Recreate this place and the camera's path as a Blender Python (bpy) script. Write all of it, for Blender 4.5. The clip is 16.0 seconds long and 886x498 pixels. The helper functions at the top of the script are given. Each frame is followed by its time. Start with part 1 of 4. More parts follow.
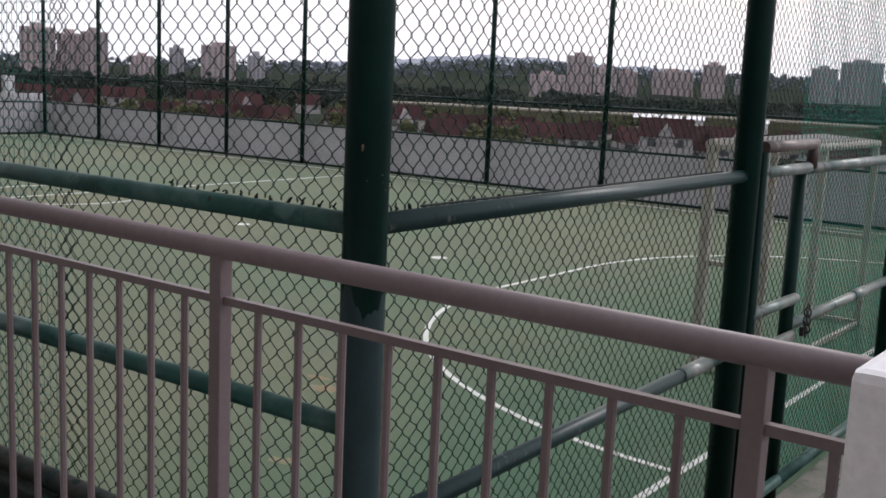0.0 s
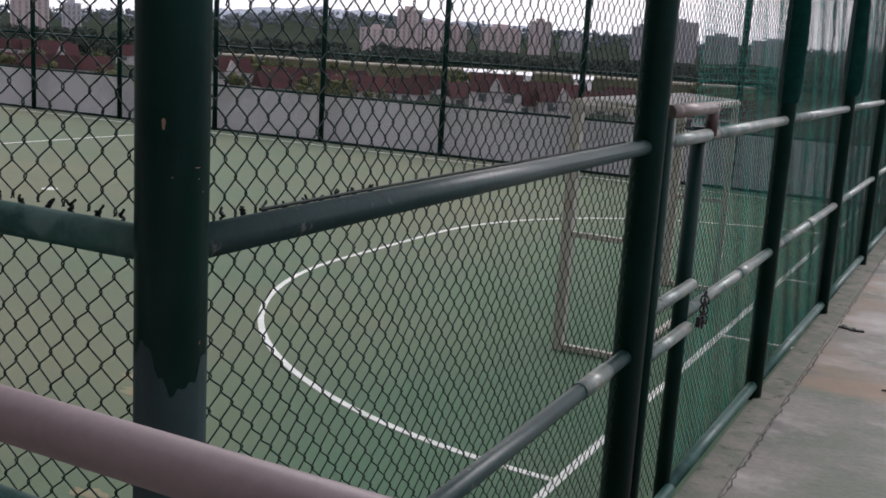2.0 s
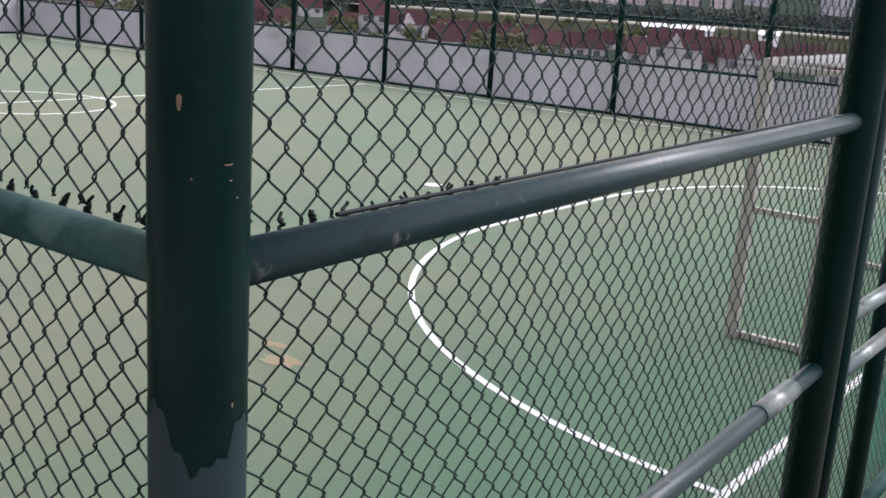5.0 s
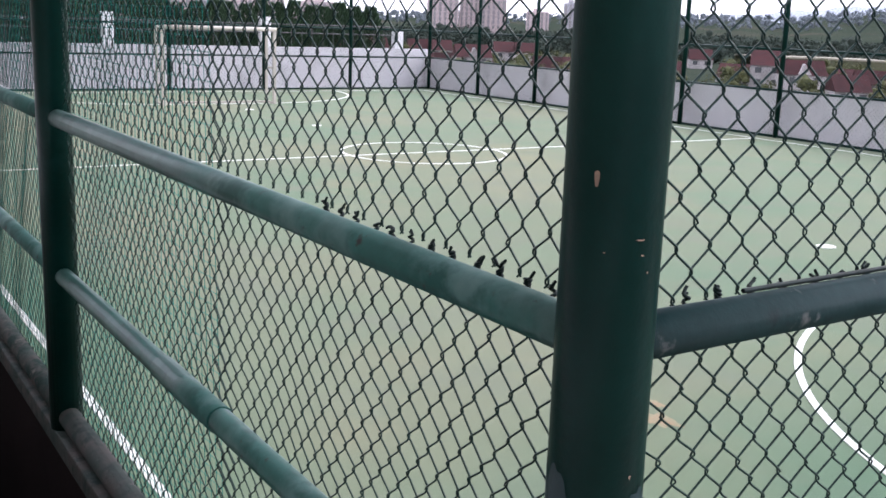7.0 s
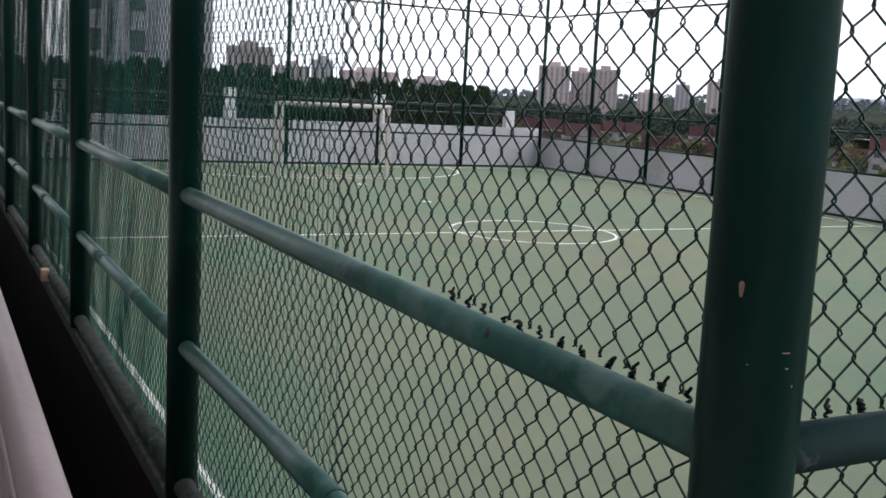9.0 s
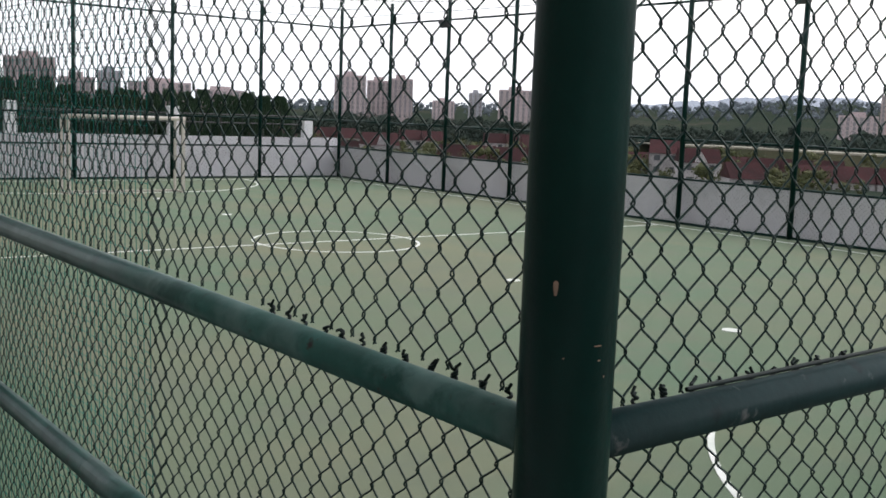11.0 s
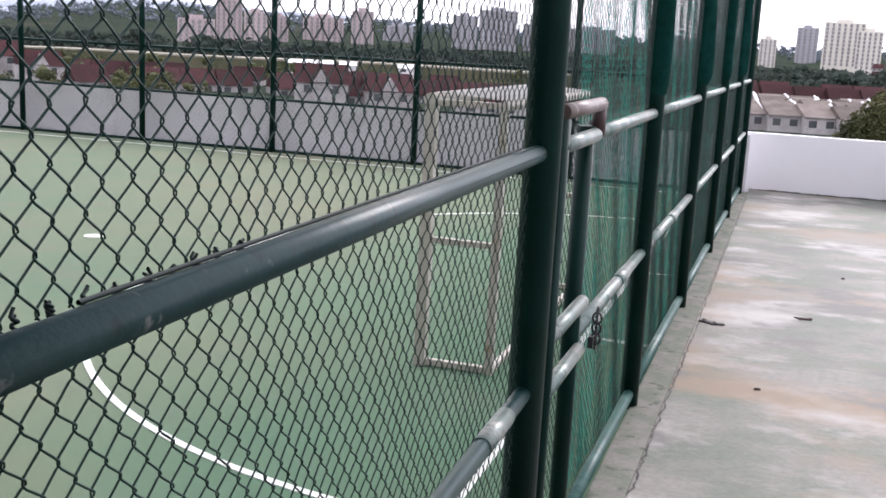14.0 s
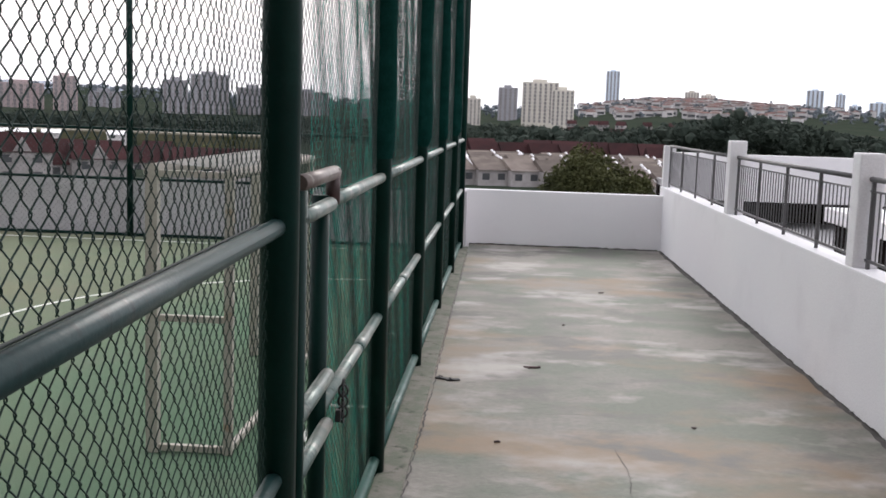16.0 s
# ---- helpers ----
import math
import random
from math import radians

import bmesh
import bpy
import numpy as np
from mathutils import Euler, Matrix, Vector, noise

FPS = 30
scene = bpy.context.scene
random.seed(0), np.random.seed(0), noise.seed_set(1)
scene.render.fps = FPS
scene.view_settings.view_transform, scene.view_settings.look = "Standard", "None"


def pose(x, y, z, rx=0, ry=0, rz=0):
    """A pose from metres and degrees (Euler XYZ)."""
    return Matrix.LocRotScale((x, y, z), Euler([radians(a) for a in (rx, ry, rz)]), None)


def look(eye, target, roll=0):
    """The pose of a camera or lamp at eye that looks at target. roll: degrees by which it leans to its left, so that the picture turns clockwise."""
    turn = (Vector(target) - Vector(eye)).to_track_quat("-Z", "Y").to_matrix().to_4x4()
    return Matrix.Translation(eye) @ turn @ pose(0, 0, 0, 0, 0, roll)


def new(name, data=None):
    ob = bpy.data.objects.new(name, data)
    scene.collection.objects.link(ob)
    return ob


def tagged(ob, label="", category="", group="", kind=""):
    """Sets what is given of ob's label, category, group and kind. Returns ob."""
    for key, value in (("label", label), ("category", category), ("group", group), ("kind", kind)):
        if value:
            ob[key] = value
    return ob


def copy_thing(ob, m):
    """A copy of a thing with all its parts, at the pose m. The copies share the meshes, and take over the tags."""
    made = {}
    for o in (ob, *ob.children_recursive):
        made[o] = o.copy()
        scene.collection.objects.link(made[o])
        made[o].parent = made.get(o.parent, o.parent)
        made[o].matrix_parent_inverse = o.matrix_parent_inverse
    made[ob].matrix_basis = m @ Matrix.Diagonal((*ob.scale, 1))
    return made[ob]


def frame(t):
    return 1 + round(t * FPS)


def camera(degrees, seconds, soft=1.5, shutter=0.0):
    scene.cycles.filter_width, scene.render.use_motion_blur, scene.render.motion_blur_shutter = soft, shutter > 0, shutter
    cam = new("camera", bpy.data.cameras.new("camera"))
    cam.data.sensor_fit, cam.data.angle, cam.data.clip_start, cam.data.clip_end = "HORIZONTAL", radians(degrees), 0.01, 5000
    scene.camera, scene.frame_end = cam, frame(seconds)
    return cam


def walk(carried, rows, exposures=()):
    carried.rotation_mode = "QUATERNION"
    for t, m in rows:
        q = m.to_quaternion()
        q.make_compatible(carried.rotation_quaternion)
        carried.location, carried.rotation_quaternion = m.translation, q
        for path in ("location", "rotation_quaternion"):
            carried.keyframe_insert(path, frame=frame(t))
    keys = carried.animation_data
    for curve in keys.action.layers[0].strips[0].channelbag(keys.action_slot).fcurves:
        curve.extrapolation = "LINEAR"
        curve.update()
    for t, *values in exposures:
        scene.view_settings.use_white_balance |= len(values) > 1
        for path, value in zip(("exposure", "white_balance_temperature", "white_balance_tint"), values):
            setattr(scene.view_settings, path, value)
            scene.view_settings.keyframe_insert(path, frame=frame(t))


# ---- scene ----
cam = camera(45.8, 16.0, soft=1.7)
PATH = [
    (0, (1.882, -2.14, 2.385), (0.7, -0.558, 2.068), 2.6),
    (0.5, (1.694, -1.959, 2.377), (0.574, -0.338, 2.03), 1.8),
    (1, (1.482, -1.778, 2.382), (0.525, -0.058, 2.025), 0.4),
    (1.5, (1.345, -1.557, 2.372), (0.395, 0.173, 2.043), 2.2),
    (2, (1.222, -1.332, 2.355), (0.32, 0.411, 1.97), 3.5),
    (2.5, (1.092, -1.163, 2.36), (0.268, 0.627, 2.016), 1.4),
    (3, (1.036, -1.064, 2.362), (0.228, 0.723, 1.971), 1.3),
    (5.5, (0.982, -0.785, 2.345), (-0.332, 0.637, 1.843), 3.7),
    (6, (0.979, -0.789, 2.351), (-0.482, 0.483, 1.854), 3.1),
    (6.5, (0.958, -0.793, 2.36), (-0.588, 0.391, 1.904), 2.6),
    (7, (0.958, -0.832, 2.375), (-0.692, 0.215, 1.947), 2.0),
    (7.5, (0.95, -0.855, 2.383), (-0.78, 0.067, 1.984), 1.7),
    (8, (0.939, -0.865, 2.391), (-0.837, -0.013, 2.047), 2.1),
    (10.5, (0.943, -0.889, 2.416), (-0.767, 0.131, 2.221), 2.5),
    (11, (0.959, -0.919, 2.411), (-0.619, 0.282, 2.151), 2.2),
    (11.5, (0.95, -0.929, 2.395), (-0.453, 0.459, 2.072), 2.2),
    (12, (0.94, -0.927, 2.378), (-0.327, 0.577, 2.011), 1.9),
    (12.5, (0.914, -0.895, 2.359), (-0.256, 0.671, 1.937), 2.3),
    (13, (0.845, -0.815, 2.351), (-0.154, 0.864, 1.922), 2.4),
    (13.5, (0.808, -0.773, 2.35), (-0.045, 0.987, 1.931), 3.1),
    (14, (0.786, -0.76, 2.354), (0.18, 1.107, 1.968), 3.0),
    (14.5, (0.737, -0.735, 2.36), (0.364, 1.193, 1.978), 1.8),
    (15, (0.708, -0.678, 2.361), (0.517, 1.278, 1.991), 1.9),
    (15.5, (0.696, -0.665, 2.37), (0.556, 1.305, 2.054), 1.9),
    (16, (0.698, -0.643, 2.379), (0.594, 1.338, 2.129), 1.9),
]
walk(cam, [(t, look(eye, target, roll)) for t, eye, target, roll in PATH],
     exposures=[(0.0, 0.12, 6270, 15), (3.0, 0.22, 6150, 19), (5.5, 1.14, 6020, 20), (6.5, 1.27, 5970, 19), (7.2, 1.33, 5920, 18), (8.0, 0.9, 5970, 12), (10.5, 0.4, 6220, 10),
                (11.5, 0.45, 6270, 9), (12.5, 0.44, 6170, 12), (13.0, 0.78, 6170, 14), (14.0, 1.13, 6120, 18), (14.5, 1.06, 6170, 18), (15.0, 0.72, 6270, 15), (16.0, 0.47, 6370, 13)])

# ---- sky and light: overcast late afternoon ----
world = bpy.data.worlds.new("overcast_sky")
scene.world = world
world.use_nodes = True
wn, wl = world.node_tree.nodes, world.node_tree.links
sky = wn.new("ShaderNodeTexSky")
sky.sky_type = 'NISHITA'
sky.sun_disc = False
sky.sun_elevation, sky.sun_rotation = radians(32), radians(-20)
sky.air_density, sky.dust_density = 1.6, 5.0
cloud = wn.new("ShaderNodeTexNoise")
cloud.inputs["Scale"].default_value, cloud.inputs["Detail"].default_value = 2.2, 4
cramp = wn.new("ShaderNodeValToRGB")
cramp.color_ramp.elements[0].position, cramp.color_ramp.elements[1].position = 0.25, 0.8
cramp.color_ramp.elements[0].color, cramp.color_ramp.elements[1].color = (11.0, 11.1, 11.7, 1), (13.0, 13.0, 13.2, 1)
smix = wn.new("ShaderNodeMix")
smix.data_type = 'RGBA'
smix.inputs["Factor"].default_value = 0.88
wl.new(cloud.outputs["Fac"], cramp.inputs["Fac"])
wl.new(sky.outputs["Color"], smix.inputs[6])
wl.new(cramp.outputs["Color"], smix.inputs[7])
wl.new(smix.outputs[2], wn["Background"].inputs["Color"])
wn["Background"].inputs["Strength"].default_value = 0.1
sun = new("sun", bpy.data.lights.new("sun", 'SUN'))
sun.data.energy, sun.data.angle, sun.data.color = 0.9, radians(25), (1.0, 0.95, 0.88)
sun.matrix_world = look((20, 60, 45), (0, 0, 0))

# ---- materials ----
def mat(name, base, second=None, rough=0.7, metal=0.0, scale=3.0, fine=60.0, bump=0.15, bump_scale=80.0,
        spread=(0.35, 0.65), third=None, third_scale=0.7, third_at=(0.55, 0.7), per_object=0.0, stretch=(1, 1, 1), spec=0.5,
        fourth=None, fourth_scale=1.0, fourth_at=(0.6, 0.8), fifth=None, fifth_scale=1.0, fifth_at=(0.6, 0.8), grain_range=(0.87, 1.08)):
    """A surface with variation at two scales, a stain layer and fine relief."""
    m = bpy.data.materials.new(name)
    m.use_nodes = True
    n, l = m.node_tree.nodes, m.node_tree.links
    b = n["Principled BSDF"]
    b.inputs["Roughness"].default_value, b.inputs["Metallic"].default_value = rough, metal
    b.inputs["Specular IOR Level"].default_value = spec
    second = second or tuple(c * 0.78 for c in base)
    co = n.new("ShaderNodeTexCoord")
    mp = n.new("ShaderNodeMapping")
    mp.inputs["Scale"].default_value = stretch
    geo = n.new("ShaderNodeNewGeometry")
    l.new(geo.outputs["Position"], mp.inputs["Vector"])

    def tex(sc, detail):
        t = n.new("ShaderNodeTexNoise")
        t.inputs["Scale"].default_value, t.inputs["Detail"].default_value = sc, detail
        t.inputs["Roughness"].default_value = 0.6
        l.new(mp.outputs["Vector"], t.inputs["Vector"])
        return t

    def ramp(source, lo, hi):
        r = n.new("ShaderNodeMapRange")
        r.inputs["From Min"].default_value, r.inputs["From Max"].default_value = lo, hi
        l.new(source, r.inputs["Value"])
        return r.outputs["Result"]

    def mix(fac, a, c, blend='MIX'):
        x = n.new("ShaderNodeMix")
        x.data_type, x.blend_type = 'RGBA', blend
        if isinstance(fac, float):
            x.inputs["Factor"].default_value = fac
        else:
            l.new(fac, x.inputs["Factor"])
        for v, k in ((a, 6), (c, 7)):
            if isinstance(v, tuple):
                x.inputs[k].default_value = (*v, 1)
            else:
                l.new(v, x.inputs[k])
        return x.outputs[2]

    big, small = tex(scale, 5), tex(fine, 3)
    col = mix(ramp(big.outputs["Fac"], *spread), base, second)
    grain = ramp(small.outputs["Fac"], 0.2, 0.8)
    gcol = n.new("ShaderNodeValToRGB")
    gcol.color_ramp.elements[0].color, gcol.color_ramp.elements[1].color = (*[grain_range[0]] * 3, 1), (*[grain_range[1]] * 3, 1)
    l.new(grain, gcol.inputs["Fac"])
    col = mix(1.0, col, gcol.outputs["Color"], 'MULTIPLY')
    if third:
        st = tex(third_scale, 6)
        col = mix(ramp(st.outputs["Fac"], *third_at), col, third)
    for extra, sc, at in ((fourth, fourth_scale, fourth_at), (fifth, fifth_scale, fifth_at)):
        if extra:
            st = tex(sc, 7)
            shift = n.new("ShaderNodeVectorMath")
            shift.inputs[1].default_value = (17.3 * sc, 5.1, 31.7)
            l.new(mp.outputs["Vector"], shift.inputs[0])
            l.new(shift.outputs["Vector"], st.inputs["Vector"])
            col = mix(ramp(st.outputs["Fac"], *at), col, extra)
    if per_object:
        oi = n.new("ShaderNodeObjectInfo")
        hs = n.new("ShaderNodeHueSaturation")
        v = n.new("ShaderNodeMapRange")
        v.inputs["To Min"].default_value, v.inputs["To Max"].default_value = 1 - per_object, 1 + per_object
        l.new(oi.outputs["Random"], v.inputs["Value"])
        l.new(v.outputs["Result"], hs.inputs["Value"])
        l.new(col, hs.inputs["Color"])
        col = hs.outputs["Color"]
    l.new(col, b.inputs["Base Color"])
    if bump:
        bt = tex(bump_scale, 4)
        bp = n.new("ShaderNodeBump")
        bp.inputs["Strength"].default_value, bp.inputs["Distance"].default_value = bump, 0.01
        l.new(bt.outputs["Fac"], bp.inputs["Height"])
        l.new(bp.outputs["Normal"], b.inputs["Normal"])
    return m


M_TURF = mat("court_turf", (0.132, 0.188, 0.124), (0.190, 0.200, 0.134), rough=0.95, scale=0.2, fine=140, bump=0.5, bump_scale=300,
             third=(0.162, 0.180, 0.13), third_scale=1.4, third_at=(0.48, 0.7), fourth=(0.215, 0.205, 0.13), fourth_scale=0.3, fourth_at=(0.56, 0.8), spec=0.15)
def unworn_edges(m, green):
    """Greener, less trodden turf in a broad band along the near edges of the court."""
    n, l = m.node_tree.nodes, m.node_tree.links
    b = n["Principled BSDF"]
    col = b.inputs["Base Color"].links[0].from_socket
    geo, sep, no = n.new("ShaderNodeNewGeometry"), n.new("ShaderNodeSeparateXYZ"), n.new("ShaderNodeTexNoise")
    no.inputs["Scale"].default_value, no.inputs["Detail"].default_value = 0.8, 5
    l.new(geo.outputs["Position"], sep.inputs[0])
    l.new(geo.outputs["Position"], no.inputs["Vector"])
    bands = []
    for out, lo, hi in (("X", -5.0, -0.8), ("Y", 2.2, 0.3)):
        r = n.new("ShaderNodeMapRange")
        r.interpolation_type = 'SMOOTHSTEP'
        for key, v in (("From Min", lo), ("From Max", hi)):
            r.inputs[key].default_value = v
        l.new(sep.outputs[out], r.inputs["Value"])
        bands.append(r.outputs["Result"])
    top, mul, mix = n.new("ShaderNodeMath"), n.new("ShaderNodeMath"), n.new("ShaderNodeMix")
    top.operation, mul.operation = 'MAXIMUM', 'MULTIPLY'
    l.new(bands[0], top.inputs[0])
    l.new(bands[1], top.inputs[1])
    l.new(top.outputs[0], mul.inputs[0])
    l.new(no.outputs["Fac"], mul.inputs[1])
    mix.data_type = 'RGBA'
    l.new(mul.outputs[0], mix.inputs["Factor"])
    l.new(col, mix.inputs[6])
    mix.inputs[7].default_value = (*green, 1)
    l.new(mix.outputs[2], b.inputs["Base Color"])


unworn_edges(M_TURF, (0.062, 0.165, 0.100))
M_LINE = mat("line_paint", (0.78, 0.78, 0.74), (0.66, 0.68, 0.62), rough=0.85, scale=2.5, fine=120, bump=0.3, bump_scale=250)
M_RUST_TURF = mat("turf_stain", (0.30, 0.22, 0.14), (0.24, 0.25, 0.16), rough=0.95, scale=6, bump=0.4, bump_scale=300, spec=0.15)
M_POST = mat("dark_green_paint", (0.001, 0.015, 0.012), (0.0025, 0.022, 0.0175), rough=0.38, spec=0.12, scale=3.5, fine=45, bump=0.08, bump_scale=60,
             third=(0.010, 0.040, 0.034), third_scale=3.2, third_at=(0.58, 0.85))
M_RAIL = mat("green_rail_paint", (0.020, 0.085, 0.070), (0.012, 0.055, 0.044), rough=0.42, spec=0.3, scale=5, fine=50, bump=0.06,
             third=(0.075, 0.13, 0.118), third_scale=3.6, third_at=(0.50, 0.68), fourth=(0.006, 0.045, 0.036), fourth_scale=7.0, fourth_at=(0.54, 0.64), fifth=(0.02, 0.016, 0.013), fifth_scale=16.0, fifth_at=(0.64, 0.70))
M_WORN = mat("worn_pipe", (0.075, 0.13, 0.115), (0.22, 0.23, 0.21), rough=0.35, metal=0.25, scale=4, fine=60, bump=0.08,
             third=(0.30, 0.29, 0.26), third_scale=8.0, third_at=(0.55, 0.7), fourth=(0.05, 0.07, 0.065), fourth_scale=11.0, fourth_at=(0.55, 0.68))
M_WORNBROWN = mat("rusty_worn_pipe", (0.17, 0.135, 0.12), (0.10, 0.075, 0.068), rough=0.4, metal=0.2, scale=6, fine=60, bump=0.1,
                  third=(0.32, 0.29, 0.27), third_scale=7.0, third_at=(0.55, 0.7))
M_RAILDARK = mat("dark_slate_rail_paint", (0.005, 0.026, 0.026), (0.010, 0.036, 0.036), rough=0.36, spec=0.35, scale=5, fine=50, bump=0.12, bump_scale=45,
                 third=(0.13, 0.135, 0.13), third_scale=17.0, third_at=(0.63, 0.72), fourth=(0.008, 0.018, 0.018), fourth_scale=14.0, fourth_at=(0.58, 0.7))
M_PATCH = mat("slate_repaint", (0.018, 0.038, 0.041), (0.012, 0.028, 0.030), rough=0.5, spec=0.25, scale=6, fine=40, bump=0.08)
M_CHIP = mat("bare_chip", (0.26, 0.17, 0.11), (0.12, 0.085, 0.06), rough=0.7, scale=40, bump=0.1)
M_SKYBLOCK = mat("sky_block_render", (0.30, 0.285, 0.28), (0.26, 0.25, 0.245), rough=0.9, scale=0.4, fine=10, bump=0.05)
M_GRIME = mat("damp_grime", (0.04, 0.037, 0.034), (0.09, 0.083, 0.078), rough=0.9, scale=5, bump=0.3)
M_CRACK = mat("crack_dirt", (0.075, 0.07, 0.062), (0.11, 0.11, 0.095), rough=0.95, scale=9, bump=0)
M_WIRE = mat("green_wire", (0.004, 0.019, 0.015), (0.008, 0.028, 0.023), rough=0.5, spec=0.2, scale=8, fine=90, bump=0)
M_TIE = mat("black_tie_wire", (0.006, 0.014, 0.013), rough=0.6, spec=0.2, scale=20, bump=0)
M_NET = mat("teal_net_cord", (0.012, 0.34, 0.27), (0.016, 0.40, 0.31), rough=0.85, spec=0.15, scale=4, bump=0)
M_WHITE = mat("white_wall_paint", (0.80, 0.78, 0.805), (0.83, 0.815, 0.83), rough=0.85, scale=0.5, fine=60, bump=0.02, bump_scale=30,
              third=(0.69, 0.67, 0.69), third_scale=1.1, third_at=(0.55, 0.9), spec=0.3)
M_GREYWALL = mat("weathered_wall_paint", (0.57, 0.55, 0.58), (0.62, 0.60, 0.625), rough=0.9, scale=0.5, fine=60, bump=0.02, bump_scale=30,
                 third=(0.38, 0.37, 0.385), third_scale=0.9, third_at=(0.55, 0.8), spec=0.3)
M_CONC = mat("stained_concrete", (0.105, 0.120, 0.088), (0.190, 0.175, 0.152), rough=0.62, scale=0.8, fine=26, grain_range=(0.66, 1.18), bump=0.3, bump_scale=55,
             third=(0.34, 0.312, 0.290), third_scale=0.85, third_at=(0.52, 0.63), stretch=(0.75, 1.0, 1), spread=(0.43, 0.56), fourth=(0.190, 0.132, 0.080), fourth_scale=0.45,
             fourth_at=(0.54, 0.66), fifth=(0.098, 0.090, 0.082), fifth_scale=1.3, fifth_at=(0.54, 0.64))
M_KERB = mat("kerb_concrete", (0.15, 0.165, 0.148), (0.10, 0.115, 0.10), rough=0.9, scale=3, fine=40, bump=0.3)
# Near-black colour stands in for the deep shade of the gap and recess.
M_DARK = mat("shade_dark_slab", (0.006, 0.0035, 0.0035), (0.010, 0.006, 0.006), rough=0.95, spec=0.05, scale=2, bump=0.2)
M_MAUVE = mat("mauve_grey_metal_paint", (0.155, 0.115, 0.118), (0.18, 0.14, 0.142), rough=0.42, scale=4, fine=80, bump=0.04)
M_RAILGREY = mat("dark_grey_metal_paint", (0.10, 0.095, 0.10), rough=0.5, scale=6, bump=0.03)
M_PRIMER = mat("red_brown_primer", (0.075, 0.03, 0.03), (0.05, 0.03, 0.03), rough=0.5, scale=6, fine=60, bump=0.1)
M_GOAL = mat("goal_cream_paint", (0.52, 0.48, 0.42), (0.44, 0.40, 0.35), rough=0.55, scale=3, fine=60, bump=0.08,
             third=(0.30, 0.17, 0.08), third_scale=4.0, third_at=(0.62, 0.75))
M_CORD = mat("white_net_cord", (0.62, 0.60, 0.57), rough=0.9, scale=10, bump=0)
M_GALV = mat("galvanised_steel", (0.38, 0.38, 0.39), (0.28, 0.27, 0.27), rough=0.4, metal=0.7, scale=8, bump=0.05)
M_WOODBLOCK = mat("raw_wood", (0.36, 0.24, 0.16), (0.28, 0.19, 0.13), rough=0.8, scale=12, fine=60, bump=0.2)
M_DIRTYRAIL = mat("dirty_bottom_pipe", (0.022, 0.036, 0.032), (0.060, 0.052, 0.048), rough=0.75, spec=0.15, scale=7, fine=40, bump=0.8, bump_scale=22, third=(0.012, 0.024, 0.021), third_scale=9.0, third_at=(0.5, 0.6), fourth=(0.11, 0.10, 0.09), fourth_scale=14.0, fourth_at=(0.62, 0.72))
M_NETDARK = mat("dark_teal_net_cord", (0.010, 0.15, 0.122), (0.014, 0.18, 0.15), rough=0.85, spec=0.15, scale=4, bump=0)
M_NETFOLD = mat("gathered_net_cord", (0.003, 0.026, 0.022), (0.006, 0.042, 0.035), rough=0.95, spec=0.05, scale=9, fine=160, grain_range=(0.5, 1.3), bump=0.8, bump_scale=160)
M_KERBGREEN = mat("mossy_kerb_concrete", (0.160, 0.170, 0.136), (0.225, 0.212, 0.186), rough=0.95, spec=0.1, scale=4, fine=45, bump=0.5, bump_scale=50, spread=(0.42, 0.6), third=(0.05, 0.062, 0.045), third_scale=7.0, third_at=(0.56, 0.72))
M_BLACK = mat("black_rubber", (0.015, 0.015, 0.017), rough=0.6, scale=10, bump=0.05)
M_LEAF = mat("conifer_leaves", (0.035, 0.075, 0.03), (0.022, 0.05, 0.022), rough=0.7, scale=1.5, fine=12, bump=0.3, bump_scale=8)
# Dark leaf green, lifted a little to paint in distance haze.
M_WOODS = mat("woodland_leaves", (0.034, 0.043, 0.034), (0.024, 0.033, 0.027), rough=0.95, scale=0.05, fine=0.8, bump=0, spec=0.1)
M_TREELEAF = mat("olive_leaves", (0.075, 0.076, 0.028), (0.04, 0.046, 0.018), rough=0.8, scale=0.4, fine=4, bump=0, spec=0.2)
M_BARK = mat("bark", (0.10, 0.08, 0.06), rough=0.95, scale=3, bump=0.4)
M_EARTH = mat("valley_ground", (0.040, 0.048, 0.036), (0.030, 0.040, 0.030), rough=1.0, scale=0.012, fine=0.15, bump=0,
              third=(0.062, 0.058, 0.046), third_scale=0.006, third_at=(0.55, 0.7), spec=0.0)
# Tree colour shifted to blue-grey to paint in the distance haze.
M_HILL = mat("hazed_hill_trees", (0.105, 0.122, 0.135), (0.135, 0.150, 0.170), rough=1.0, scale=0.004, fine=0.05, bump=0, spec=0.0)
M_REDROOF = mat("dark_red_roof_tiles", (0.050, 0.021, 0.022), (0.034, 0.018, 0.019), rough=0.85, scale=0.3, fine=4, bump=0.2, bump_scale=6, per_object=0.3, spec=0.05)
M_GREYROOF = mat("grey_brown_roof_tiles", (0.145, 0.122, 0.108), (0.10, 0.082, 0.074), rough=0.9, scale=0.3, fine=4, bump=0.2, bump_scale=6, per_object=0.45, spec=0.05)
M_HOUSE = mat("house_render", (0.37, 0.345, 0.34), (0.25, 0.23, 0.225), rough=0.9, scale=0.3, fine=3, bump=0, per_object=0.2, spec=0.1)
M_PANE = mat("dark_window", (0.05, 0.055, 0.06), (0.08, 0.08, 0.085), rough=0.25, scale=0.3, bump=0)
M_TOWERPINK = mat("tower_pink_paint", (0.42, 0.33, 0.33), (0.38, 0.31, 0.31), rough=0.9, scale=0.02, fine=0.4, bump=0, per_object=0.12)
